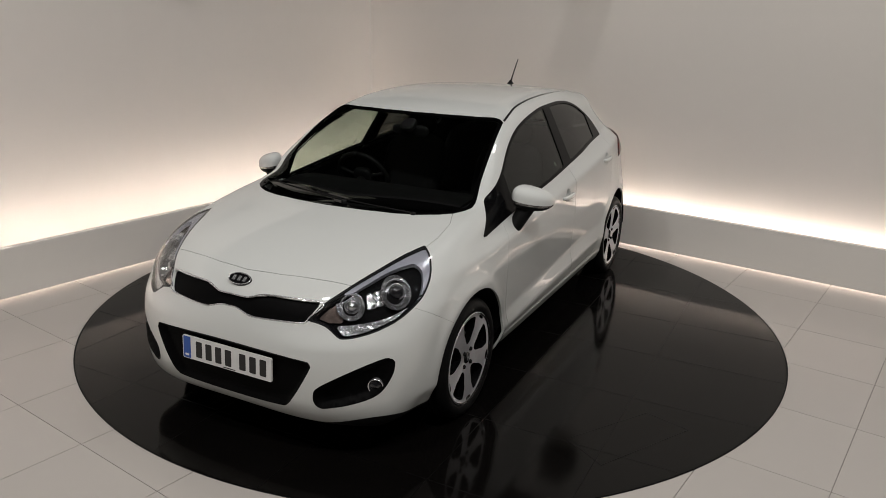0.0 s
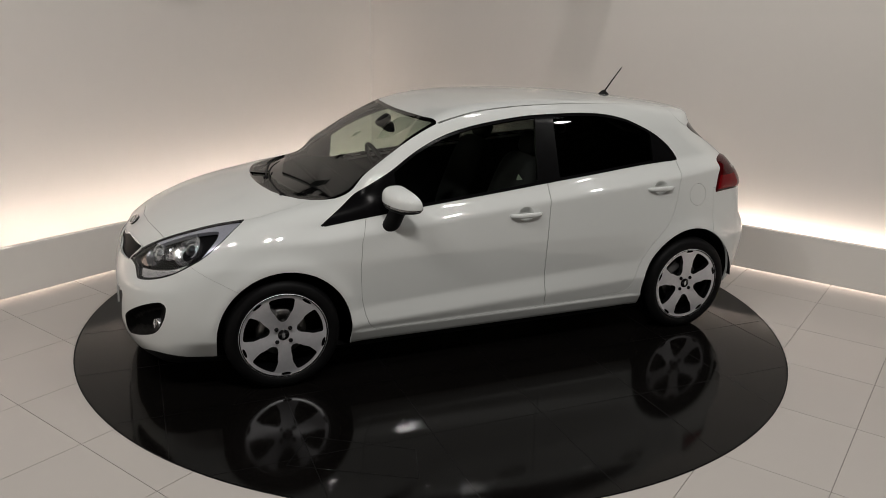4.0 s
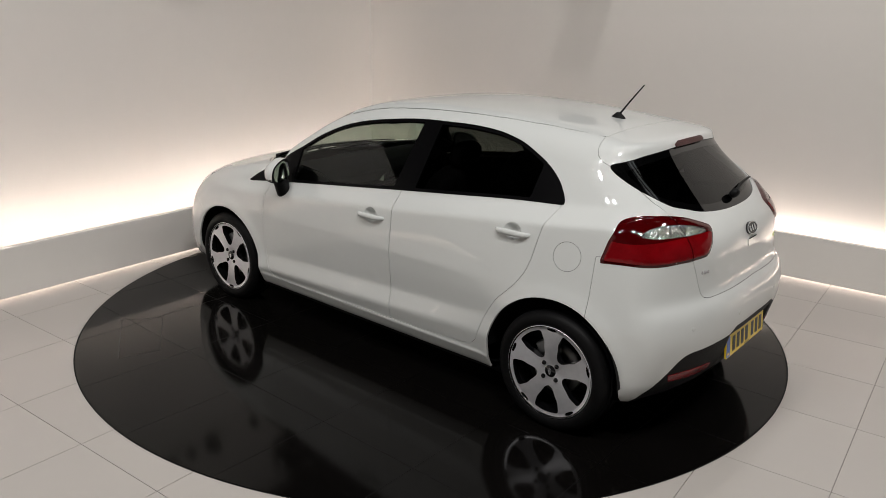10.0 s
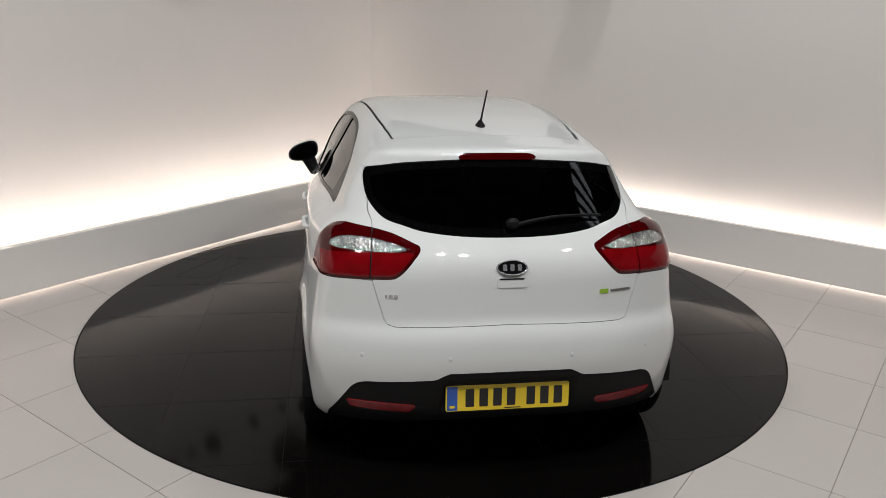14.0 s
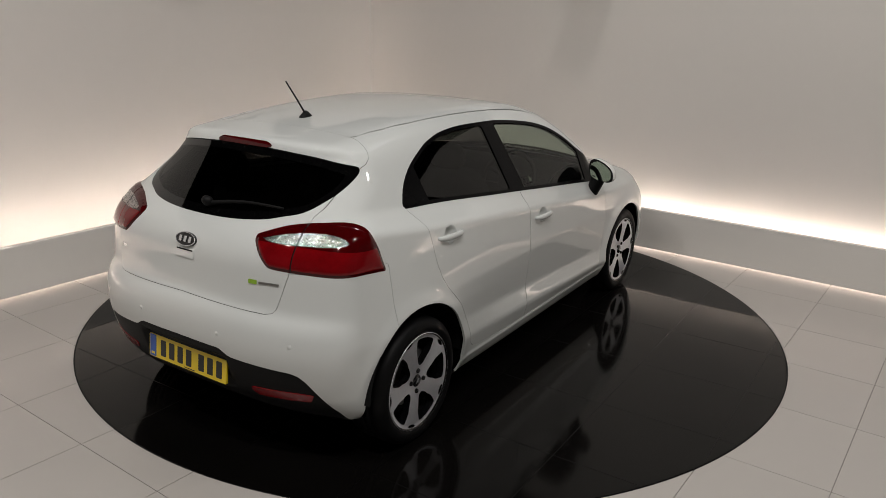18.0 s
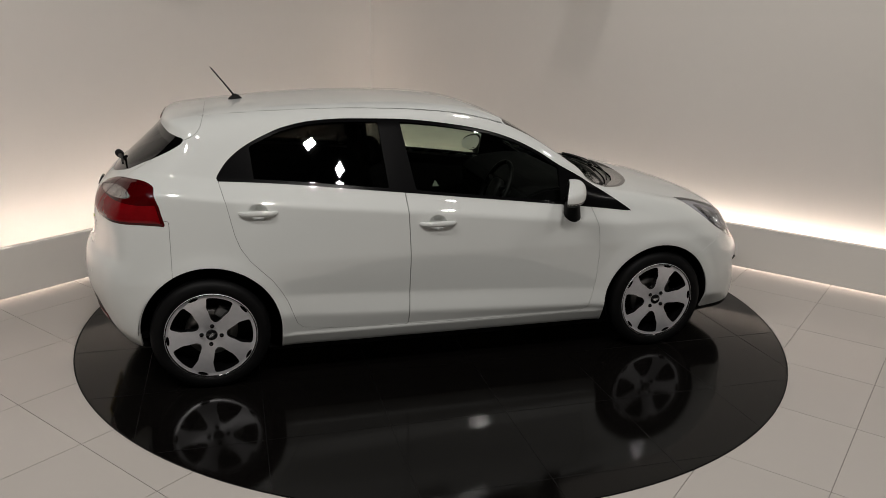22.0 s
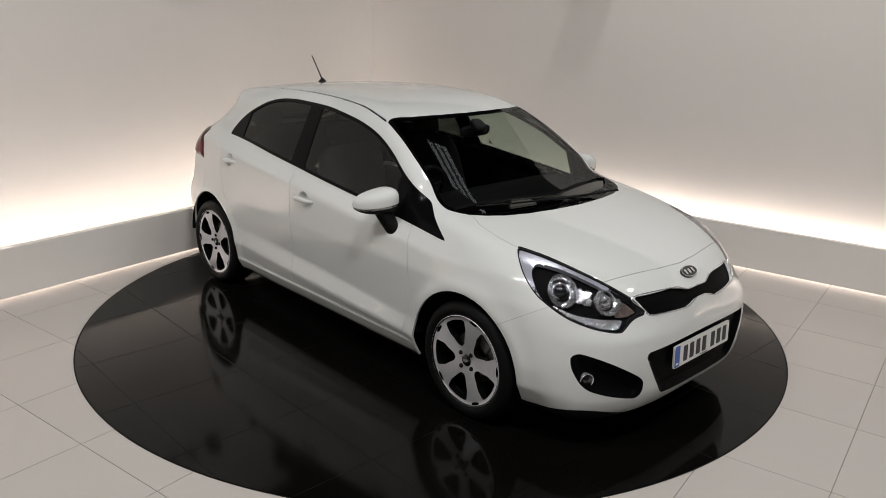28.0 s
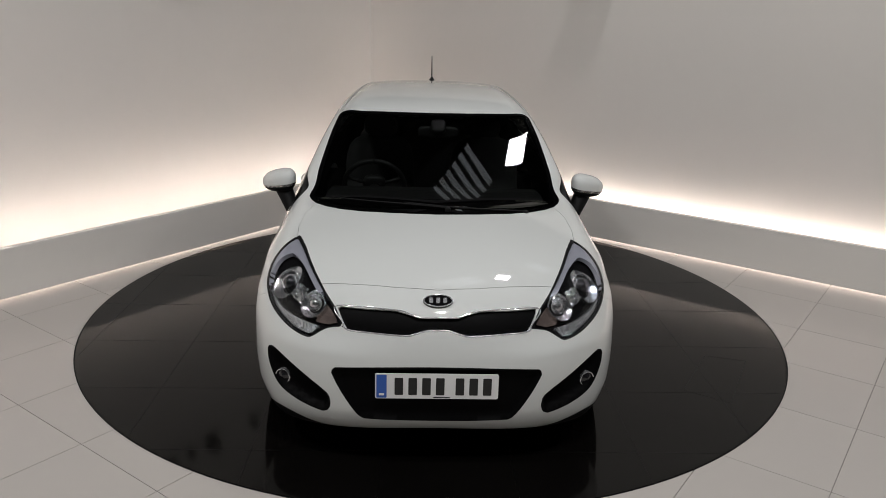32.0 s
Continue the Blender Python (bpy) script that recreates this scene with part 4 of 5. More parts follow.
got = take(bonnet)
panel("bonnet", pool, got, PAINT, car, "white bonnet")
got = take(gate)
panel("tailgate", pool, got, PAINT, car, "white tailgate with a roof spoiler")
HANDLES = {"front_door": (-0.085, 0.845, 0.105), "rear_door": (-1.020, 0.936, 0.100)}
for nm, fld in (("front_door", door_f), ("rear_door", door_r)):
    hx, hz, hl = HANDLES[nm]
    for sgn, on in ((1, on_left), (-1, on_right)):
        got = take(both(fld, on))
        cup = lambda v: (np.hypot((v[:, 0] - hx) / 0.050, (v[:, 2] - hz - 0.004) / 0.044) - 1) * 0.045
        hole, got = pool.cut(got, both(cup, on))
        door = panel(nm, pool, got, PAINT, car, "white door with a body-coloured handle")
        panel("handle_cup", pool, hole, PAINT, door, push=lambda v: -0.036 * step(0.0, 0.03, -cup(v)), lip=0)
        # the grip follows the door
        xs = np.linspace(hx - hl, hx + hl, 15)
        zs = hz + 0.0 * xs
        ys = np.array([WIDE(np.array([x]), np.array([z]))[0] for x, z in zip(xs, zs)])
        bm = bmesh.new()
        rings = []
        for k, x in enumerate(xs):
            u = (k / 7.0) - 1
            out = 0.030 * (1 - abs(u) ** 5) + 0.002
            hh = 0.0155 * (1 - 0.55 * abs(u) ** 4)
            ring = []
            for j in range(12):
                a = 2 * math.pi * j / 12
                ring.append(bm.verts.new((x, sgn * (ys[k] + out - 0.012 + 0.011 * math.cos(a)), zs[k] + hh * math.sin(a))))
            rings.append(ring)
        for p, q in zip(rings, rings[1:]):
            for j in range(12):
                bm.faces.new((p[j], p[(j + 1) % 12], q[(j + 1) % 12], q[j]))
        bm.faces.new(rings[0])
        bm.faces.new(rings[-1])
        bmesh.ops.recalc_face_normals(bm, faces=bm.faces)
        part("door_handle", bm, PAINT, door, "white pull handle")
flap = round_field(-1.318, .876, .068)
for sgn, on in ((1, on_left),):
    got = take(both(flap, on))
    panel("fuel_flap", pool, got, PAINT, car, "round white fuel flap")
bump_f = both(lambda v: np.minimum(1.573 + (v[:, 2] - .599) * 1.66, 1.745) - v[:, 0], lambda v: 1.3 - v[:, 0])
got = take(bump_f)
front_bumper = panel("front_bumper", pool, got, PAINT, car, "white front bumper")
bump_r = both(lambda v: v[:, 0] + 1.452, lambda v: v[:, 2] - 0.905)
got = take(bump_r)
rear_bumper = panel("rear_bumper", pool, got, PAINT, car, "white rear bumper")

strip_line = curve_through(STRIP, False, 6)[::-1]
centre = pool.v[rest].mean(1)
on_roof = (centre[:, 2] > 1.30) & (centre[:, 0] > -1.40) & (centre[:, 0] < 0.45) & (np.abs(centre[:, 1]) > 0.38)
roof_edge, rest = rest[on_roof], rest[~on_roof]
aside = lambda v: np.abs(v[:, 1]) - np.interp(v[:, 0], strip_line[:, 0], strip_line[:, 1])
fore, roof_edge = pool.cut(roof_edge, lambda v: 0.352 - v[:, 0])
aft, roof_edge = pool.cut(roof_edge, lambda v: v[:, 0] + 1.262)
inner_t, roof_edge = pool.cut(roof_edge, lambda v: aside(v) + 0.0066)
groove, roof_edge = pool.cut(roof_edge, lambda v: aside(v) - 0.0066)
rest = np.concatenate([rest, fore, aft, inner_t, roof_edge])
panel("body_shell", pool, rest, PAINT, car, "white painted body with roof and wings")
for sgn, on in ((1, on_left), (-1, on_right)):
    one, groove_rest = pool.cut(groove, on)
    panel("roof_strip", pool, one, BLACK, car, "black rubber strip sunk in the roof channel", push=-0.008, lip=0)
    groove = groove_rest


def islands(tris):
    """Split triangles into connected pieces."""
    uniq, idx = np.unique(tris, return_inverse=True)
    idx = idx.reshape(-1, 3)
    mark = np.arange(len(uniq))
    while True:
        least = mark[idx].min(1)
        fresh = mark.copy()
        for k in range(3):
            np.minimum.at(fresh, idx[:, k], least)
        fresh = fresh[fresh]
        if (fresh == mark).all():
            break
        mark = fresh
    name = mark[idx[:, 0]]
    return [tris[name == k] for k in np.unique(name) if (name == k).sum() > 3]


# sunken strips along the gaps, coloured grey for the shade in them
for gap in [piece for run in seams for piece in islands(run)]:
    panel("shut_line", pool, gap, GAP_SHADE, car, "gap round a white panel, its shade painted grey", push=-0.005, lip=0)

# cabin lining: the skin's inside, set in, with the window openings left open
lin = Pool(verts.copy())
keep = whole
for f in (dlo, windscreen, rear_glass):
    _, keep = lin.cut(keep, shifted(f, -0.004))
for cx in (AXLE_F, AXLE_R):
    _, keep = lin.cut(keep, arch(cx, .318, .40))
top_l, low_l = lin.cut(keep, lambda v: 1.30 - v[:, 2])
panel("head_lining", lin, top_l, HEADLINING, car, "grey head lining", push=-0.030, lip=0)
panel("cabin_lining", lin, low_l, LINING, car, "dark cabin lining", push=-0.040, lip=0)


# ---- car: fittings ----
def seat_on(p, n, up=(0, 0, 1)):
    """A pose on the skin: local z along the normal, local y as near to up as it goes."""
    z = Vector(n).normalized()
    x = Vector(up).cross(z).normalized()
    y = z.cross(x)
    m = Matrix((x, y, z)).transposed().to_4x4()
    m.translation = p
    return m


def oval(rx, ry, n=40):
    return [(rx * math.cos(2 * math.pi * k / n), ry * math.sin(2 * math.pi * k / n)) for k in range(n)]


def round_rect(w, h, r, n=5):
    pts = []
    for cx, cy, a0 in ((w / 2 - r, h / 2 - r, 0), (r - w / 2, h / 2 - r, 90), (r - w / 2, r - h / 2, 180), (w / 2 - r, r - h / 2, 270)):
        pts += [(cx + r * math.cos(radians(a0 + 90 * k / n)), cy + r * math.sin(radians(a0 + 90 * k / n))) for k in range(n + 1)]
    return pts


def loose(name, verts_, tris_, mat, parent, label=""):
    used, idx = np.unique(tris_, return_inverse=True)
    me = bpy.data.meshes.new(name)
    me.from_pydata(verts_[used].tolist(), [], idx.reshape(-1, 3).tolist())
    me.polygons.foreach_set("use_smooth", [True] * len(tris_))
    me.materials.append(mat)
    ob = new(name, me)
    ob.parent = parent
    if label:
        ob["label"] = label
    return ob


def ball(nu=48, nv=28, power=2.0):
    """Closed rounded form of unit half sizes; a higher power is boxier."""
    vs = []
    for j in range(nv + 1):
        b = -math.pi / 2 + math.pi * j / nv
        for i in range(nu):
            a = 2 * math.pi * i / nu
            d = np.array([math.cos(b) * math.cos(a), math.cos(b) * math.sin(a), math.sin(b)])
            vs.append(d / (np.abs(d) ** power).sum() ** (1 / power))
    ts = []
    for j in range(nv):
        for i in range(nu):
            a, b = j * nu + i, j * nu + (i + 1) % nu
            c, d = a + nu, b + nu
            ts += [(a, b, d), (a, d, c)]
    return np.array(vs), np.array(ts)


def rim_tube(name, outline, start_x, way_x, radius, mat, label, lift=0.0):
    """A bright frame that follows an outline (y, z) on the nose."""
    c = curve_through(outline, True, 5)
    pts = []
    for y, z in c:
        q, nn = on_skin((start_x, y, z), (way_x, 0, 0))
        pts.append(tuple(q + nn * lift))
    return part(name, tube(bmesh.new(), pts + pts[:1], radius, 8), mat, car, label)


rim_tube("grille_trim", mirror_half(GRILLE), 2.6, -1, 0.0032, CHROME, "chrome frame of the upper grille")


# emblems: plain ovals with a bright rim and bright blocks
def emblem(start, way, parent):
    p, n = on_skin(start, way)
    m = seat_on(p + n * 0.001, n)
    base = part("emblem", prism(bmesh.new(), oval(0.0635, 0.032), -0.006, 0.007, m), GLOSS_BLACK, parent, "dark oval emblem with a bright rim", smooth=False)
    bm = bmesh.new()
    ring = [m @ Vector((0.060 * math.cos(a), 0.029 * math.sin(a), 0.008)) for a in [2 * math.pi * k / 48 for k in range(49)]]
    tube(bm, ring, 0.0024, 8)
    part("rim", bm, CHROME, base)
    for cx in (-0.030, 0.0, 0.030):
        part("block", prism(bmesh.new(), round_rect(0.016, 0.026, 0.003), 0.006, 0.010, m @ pose(cx, 0, 0)), CHROME, base, smooth=False)


emblem((2.6, 0.0, 0.757), (-1, 0, 0), front_bumper)
emblem((-2.6, 0.0, 0.962), (1, 0, 0), car)
p, n = on_skin((-2.6, 0.0, 0.905), (1, 0, 0))
m = seat_on(p + n * 0.001, n)
hd = part("tailgate_handle", prism(bmesh.new(), round_rect(0.118, 0.040, 0.008), -0.004, 0.003, m), PAINT, car, "shallow white grip below the emblem", smooth=False)
part("shadow_slot", prism(bmesh.new(), round_rect(0.100, 0.006, 0.0025), 0.002, 0.0045, m @ pose(0, 0.015, 0)), BLACK, hd, smooth=False)
# model badge and green badge as plain blocks
for k, (w, cy) in enumerate(((0.022, 0.480), (0.010, 0.498), (0.022, 0.461))):
    p, n = on_skin((-2.6, cy, 0.846), (1, 0, 0))
    part("badge_block", prism(bmesh.new(), round_rect(w * 0.72, 0.014, 0.002), -0.002, 0.003, seat_on(p, n)), CHROME, car, "small chrome badge block", smooth=False)
for cy, w, mat, lab in ((-0.393, 0.040, GREEN, "green badge block"), (-0.468, 0.094, STEEL, "grey badge bar")):
    p, n = on_skin((-2.6, cy, 0.852), (1, 0, 0))
    part("badge_block", prism(bmesh.new(), round_rect(w, 0.018 if mat is GREEN else 0.009, 0.003), -0.002, 0.003, seat_on(p, n)), mat, car, lab, smooth=False)
for cy in (-0.595, -0.25, 0.25, 0.597):
    p, n = on_skin((-2.6, cy, 0.612), (1, 0, 0))
    bm = lathe(bmesh.new(), [(0.0115, -0.002), (0.0115, 0.0002), (0.0105, 0.0004), (0.0102, -0.0006), (0.0095, 0.0004), (0.0005, 0.0007)], 24, seat_on(p, n))
    part("parking_sensor", bm, PAINT, rear_bumper, "round white parking sensor")


# number plates with plain bars for their characters
def plate(m, mat, label):
    base = part("number_plate", prism(bmesh.new(), round_rect(0.520, 0.111, 0.008), -0.006, 0.003, m), mat, car, label, smooth=False)
    part("country_band", prism(bmesh.new(), round_rect(0.043, 0.104, 0.004), 0.002, 0.004, m @ pose(-0.233, 0, 0)), PLATE_BLUE, base, smooth=False)
    part("country_mark", prism(bmesh.new(), round_rect(0.022, 0.010, 0.002), 0.003, 0.005, m @ pose(-0.233, -0.036, 0)), mat, base, smooth=False)
    x = -0.185
    for k in range(7):
        part("character_bar", prism(bmesh.new(), round_rect(0.036, 0.077, 0.004), 0.002, 0.0042, m @ pose(x + 0.025, 0, 0)), INK, base, smooth=False)
        x += 0.058 + (0.025 if k == 3 else 0)
    part("maker_line", prism(bmesh.new(), round_rect(0.070, 0.004, 0.001), 0.002, 0.004, m @ pose(0.02, -0.049, 0)), INK, base, smooth=False)


plate(seat_on((2.090, 0, 0.421), (1, 0, 0.05)), PLATE_W, "white front number plate")
plate(seat_on((-1.905, 0, 0.419), (-1, 0, 0.10)), PLATE_Y, "yellow rear number plate")

# aerial
p, n = on_skin((-1.095, 0, 2.0), (0, 0, -1))
bm = lathe(bmesh.new(), [(0.028, -0.004), (0.026, 0.004), (0.018, 0.014), (0.009, 0.026), (0.0005, 0.030)], 28)
bmesh.ops.scale(bm, vec=(1.5, 0.85, 1.0), verts=bm.verts)
bmesh.ops.translate(bm, vec=p, verts=bm.verts)
aer = part("aerial", bm, BLACK, car, "short black roof aerial")
tube_bm = tube(bmesh.new(), [(p.x - 0.006, 0, p.z + 0.018), (p.x - 0.060, 0, p.z + 0.090), (p.x - 0.130, 0, p.z + 0.178)], 0.0052, 10, 0.0034)
part("mast", tube_bm, BLACK, aer)

# wipers
def wiper(points, lift, name, parent=car):
    pts, ns = [], []
    for x, y in points:
        q, nn = on_skin((x, y, 2.2), (0, 0, -1))
        pts.append(q)
        ns.append(nn)
    dense = curve_through([tuple(q + nn * lift) for q, nn in zip(pts, ns)], False, 6)
    blade = part(name, tube(bmesh.new(), [tuple(q) for q in dense], 0.0055, 8, 0.004), BLACK, parent, "black wiper arm and blade")
    return blade


w1 = wiper([(1.235, 0.06), (1.19, -0.14), (1.13, -0.36), (1.05, -0.54)], 0.006, "wiper")
w2 = wiper([(1.215, 0.46), (1.228, 0.30), (1.22, 0.08), (1.165, -0.16)], 0.005, "wiper")
for x, y in ((1.235, 0.06), (1.215, 0.46)):
    q, nn = on_skin((x, y, 2.2), (0, 0, -1))
    part("wiper_pivot", lathe(bmesh.new(), [(0.015, -0.01), (0.015, 0.004), (0.010, 0.009), (0.0005, 0.010)], 20, seat_on(q, nn, (0, 1, 0))), BLACK, car, "black wiper pivot cap")
line_pts = []
for y, z in ((-0.03, 1.095), (-0.13, 1.112), (-0.25, 1.122), (-0.41, 1.118)):
    q, nn = on_skin((-2.6, y, z), (1, 0, 0))
    line_pts.append(tuple(q + nn * 0.016))
rw = part("rear_wiper", tube(bmesh.new(), [tuple(q) for q in curve_through(line_pts, False, 6)], 0.010, 8, 0.005), BLACK, car, "black rear wiper")
q, nn = on_skin((-2.6, -0.02, 1.098), (1, 0, 0))
bv, bt = ball(28, 16, 2.3)
mm = np.array(seat_on(q + nn * 0.022, nn))
bv = bv * np.array([0.027, 0.021, 0.026])
loose("pivot_cap", bv @ mm[:3, :3].T + mm[:3, 3], bt, BLACK, rw)

# door mirrors
MIRROR_X = 0.668
for sgn in (1, -1):
    bv, bt = ball(64, 40, 2.6)
    x, y, z = bv[:, 0] * 0.092, bv[:, 1] * 0.110, bv[:, 2] * 0.068
    x = np.where(x < 0, x * 0.80, x)
    z = z * (1 - 0.18 * bv[:, 1])
    x = x - 0.42 * y - 0.9 * y * y
    z = z - 0.16 * y
    v = np.stack([0.91 * x + MIRROR_X, sgn * (0.91 * y + 0.890), 0.93 * z + 0.986], -1)
    mp = Pool(v)
    t = bt if sgn > 0 else bt[:, ::-1]
    flat = lambda q: (q[:, 0] - MIRROR_X + 0.42 * (np.abs(q[:, 1]) - 0.890) + 0.9 * (np.abs(q[:, 1]) - 0.890) ** 2) + 0.022
    low = lambda q: q[:, 2] - (0.958 - 0.16 * (np.abs(q[:, 1]) - 0.890))
    rear_t, t = mp.cut(t, flat)
    low_t, t = mp.cut(t, low)
    strip_t, t = mp.cut(t, shifted(low, -0.013))
    mir = loose("door_mirror", mp.v, t, PAINT, car, "door mirror with a white cap")
    loose("indicator_strip", mp.v, strip_t, CLEAR_FACET, mir, "clear indicator strip")
    loose("lower_shell", mp.v, low_t, BLACK, mir, "black lower shell")
    core, _ = mp.cut(rear_t, lambda q: flat(q) + 0.006)
    back_v = mp.v.copy()
    back_v[:, 0] -= np.minimum(flat(back_v), 0)
    loose("back_shell", back_v, rear_t, BLACK, mir, "black back shell")
    cen = np.array([MIRROR_X, sgn * 0.890, 0.986])
    gl = (mp.v - cen) * np.array([1.0, 0.90, 0.86]) + cen
    gl[:, 0] = (MIRROR_X - 0.022) - 0.42 * (np.abs(gl[:, 1]) - 0.890) - 0.016 + 0.25 * (gl[:, 2] - 0.986)
    loose("mirror_glass", gl, core, MIRROR_GLASS, mir, "mirror glass")
    bm = bmesh.new()
    rings = []
    for k in range(9):
        u = k / 8
        c = Vector((MIRROR_X + 0.050 - 0.040 * u, sgn * (0.806 + 0.060 * u), 0.815 + 0.135 * u))
        rx, ry = 0.052 - 0.008 * u, 0.034 + 0.014 * u
        rings.append([bm.verts.new(c + Vector((rx * math.cos(a), sgn * ry * math.sin(a), -0.25 * ry * math.sin(a)))) for a in [2 * math.pi * j / 20 for j in range(20)]])
    for p0, p1 in zip(rings, rings[1:]):
        for j in range(20):
            bm.faces.new((p0[j], p0[(j + 1) % 20], p1[(j + 1) % 20], p1[j]))
    bm.faces.new(rings[0])
    bmesh.ops.recalc_face_normals(bm, faces=bm.faces)
    part("mirror_foot", bm, BLACK, mir, "black mirror foot")
    # small triangular sticker inside the front window
    q, nn = on_skin((-0.078, sgn * 1.6, 1.046), (0, -sgn, 0))
    part("window_sticker", prism(bmesh.new(), [(-0.020, -0.017), (0.020, -0.017), (0.0, 0.019)], -0.0075, -0.0065, seat_on(q, nn)), STICKER, car, "small pale triangular sticker", smooth=False)

# ---- car: wheels ----
def spoke_field(r, a):
    """Negative in the openings of the wheel face."""
    step_a = 2 * math.pi / 5
    d = (a + step_a / 2) % step_a - step_a / 2
    across = np.abs(r * np.sin(d))
    half = 0.033 + 0.004 * step(0.09, 0.13, r) + 0.020 * step(0.14, 0.208, r)
    s = [half - across, 0.072 - r, r - 0.2035]
    k = 0.016
    out = s[0]
    for q in s[1:]:
        h = np.clip(0.5 + 0.5 * (q - out) / k, 0, 1)
        out = out + (q - out) * h + k * h * (1 - h)
    notch = (np.hypot(r * np.sin(d) / 0.027, (r * np.cos(d) - 0.2105) / 0.0075) - 1) * 0.008
    return np.minimum(out, np.where(r > 0.18, notch, 1.0))


def face_height(r):
    return -0.006 - 0.016 * np.clip(1 - r / 0.2, 0, 1) ** 1.5 + 0.004 * step(0.205, 0.222, r)


def wheel_face():
    rr = np.linspace(0.020, 0.2215, 42)
    aa = np.linspace(0, 2 * math.pi, 240, endpoint=False)
    R, A = np.meshgrid(rr, aa, indexing="ij")
    v = np.stack([R * np.cos(A), R * np.sin(A), face_height(R)], -1).reshape(-1, 3)
    n = len(aa)
    i, j = np.meshgrid(np.arange(len(rr) - 1), np.arange(n), indexing="ij")
    a, b = i * n + j, i * n + (j + 1) % n
    c, d = a + n, b + n
    t = np.concatenate([np.stack([a, c, d], -1).reshape(-1, 3), np.stack([a, d, b], -1).reshape(-1, 3)])
    wp = Pool(v)
    _, keep_t = wp.cut(t, lambda q: spoke_field(np.hypot(q[:, 0], q[:, 1]), np.arctan2(q[:, 1], q[:, 0])))
    return wp.v, keep_t


FACE_V, FACE_T = wheel_face()
used, idx = np.unique(FACE_T, return_inverse=True)
FACE_V, FACE_T = FACE_V[used] * np.array([1.028, 1.028, 1.0]), idx.reshape(-1, 3)
loops = edge_loops(FACE_T)
face_me = bpy.data.meshes.new("spokes")
face_me.from_pydata(FACE_V.tolist(), [], FACE_T.tolist())
face_me.polygons.foreach_set("use_smooth", [True] * len(FACE_T))
face_me.materials.append(ALLOY)
ring_i, back_i = np.unique(loops, return_inverse=True)
back_i = back_i.reshape(-1, 2)
topv = FACE_V[ring_i]
lowv = topv * np.array([1.0, 1.0, 1.0]) - np.array([0, 0, 0.035])
wall_me = bpy.data.meshes.new("spoke_sides")
mlen = len(ring_i)
wall_me.from_pydata(np.concatenate([topv, lowv]).tolist(), [], [[b, a, mlen + a, mlen + b] for a, b in back_i.tolist()])
wall_me.polygons.foreach_set("use_smooth", [True] * len(back_i))
wall_me.materials.append(ALLOY_DARK)
FLANGE = 1.028
TYRE = [(0.222 * FLANGE, -0.012), (0.228 * FLANGE, -0.001), (0.246, 0.005), (0.260, 0.0075), (0.276, 0.005), (0.290, -0.004), (0.2985, -0.015), (0.302, -0.026)]
for z in (-0.062, -0.100, -0.138):
    TYRE += [(0.305, z + 0.006), (0.298, z + 0.0045), (0.298, z - 0.0045), (0.305, z - 0.006)]
TYRE += [(0.3035, -0.172), (0.298, -0.186), (0.278, -0.202), (0.252, -0.203), (0.222 * FLANGE, -0.192)]
RIM = [(r * FLANGE, z) for r, z in ((0.222, -0.012), (0.2275, 0.000), (0.2245, 0.003), (0.2205, 0.000), (0.2130, -0.012), (0.2050, -0.060), (0.1900, -0.110),
                                    (0.2050, -0.160), (0.2180, -0.192))]
WHEEL_Z = 0.2955


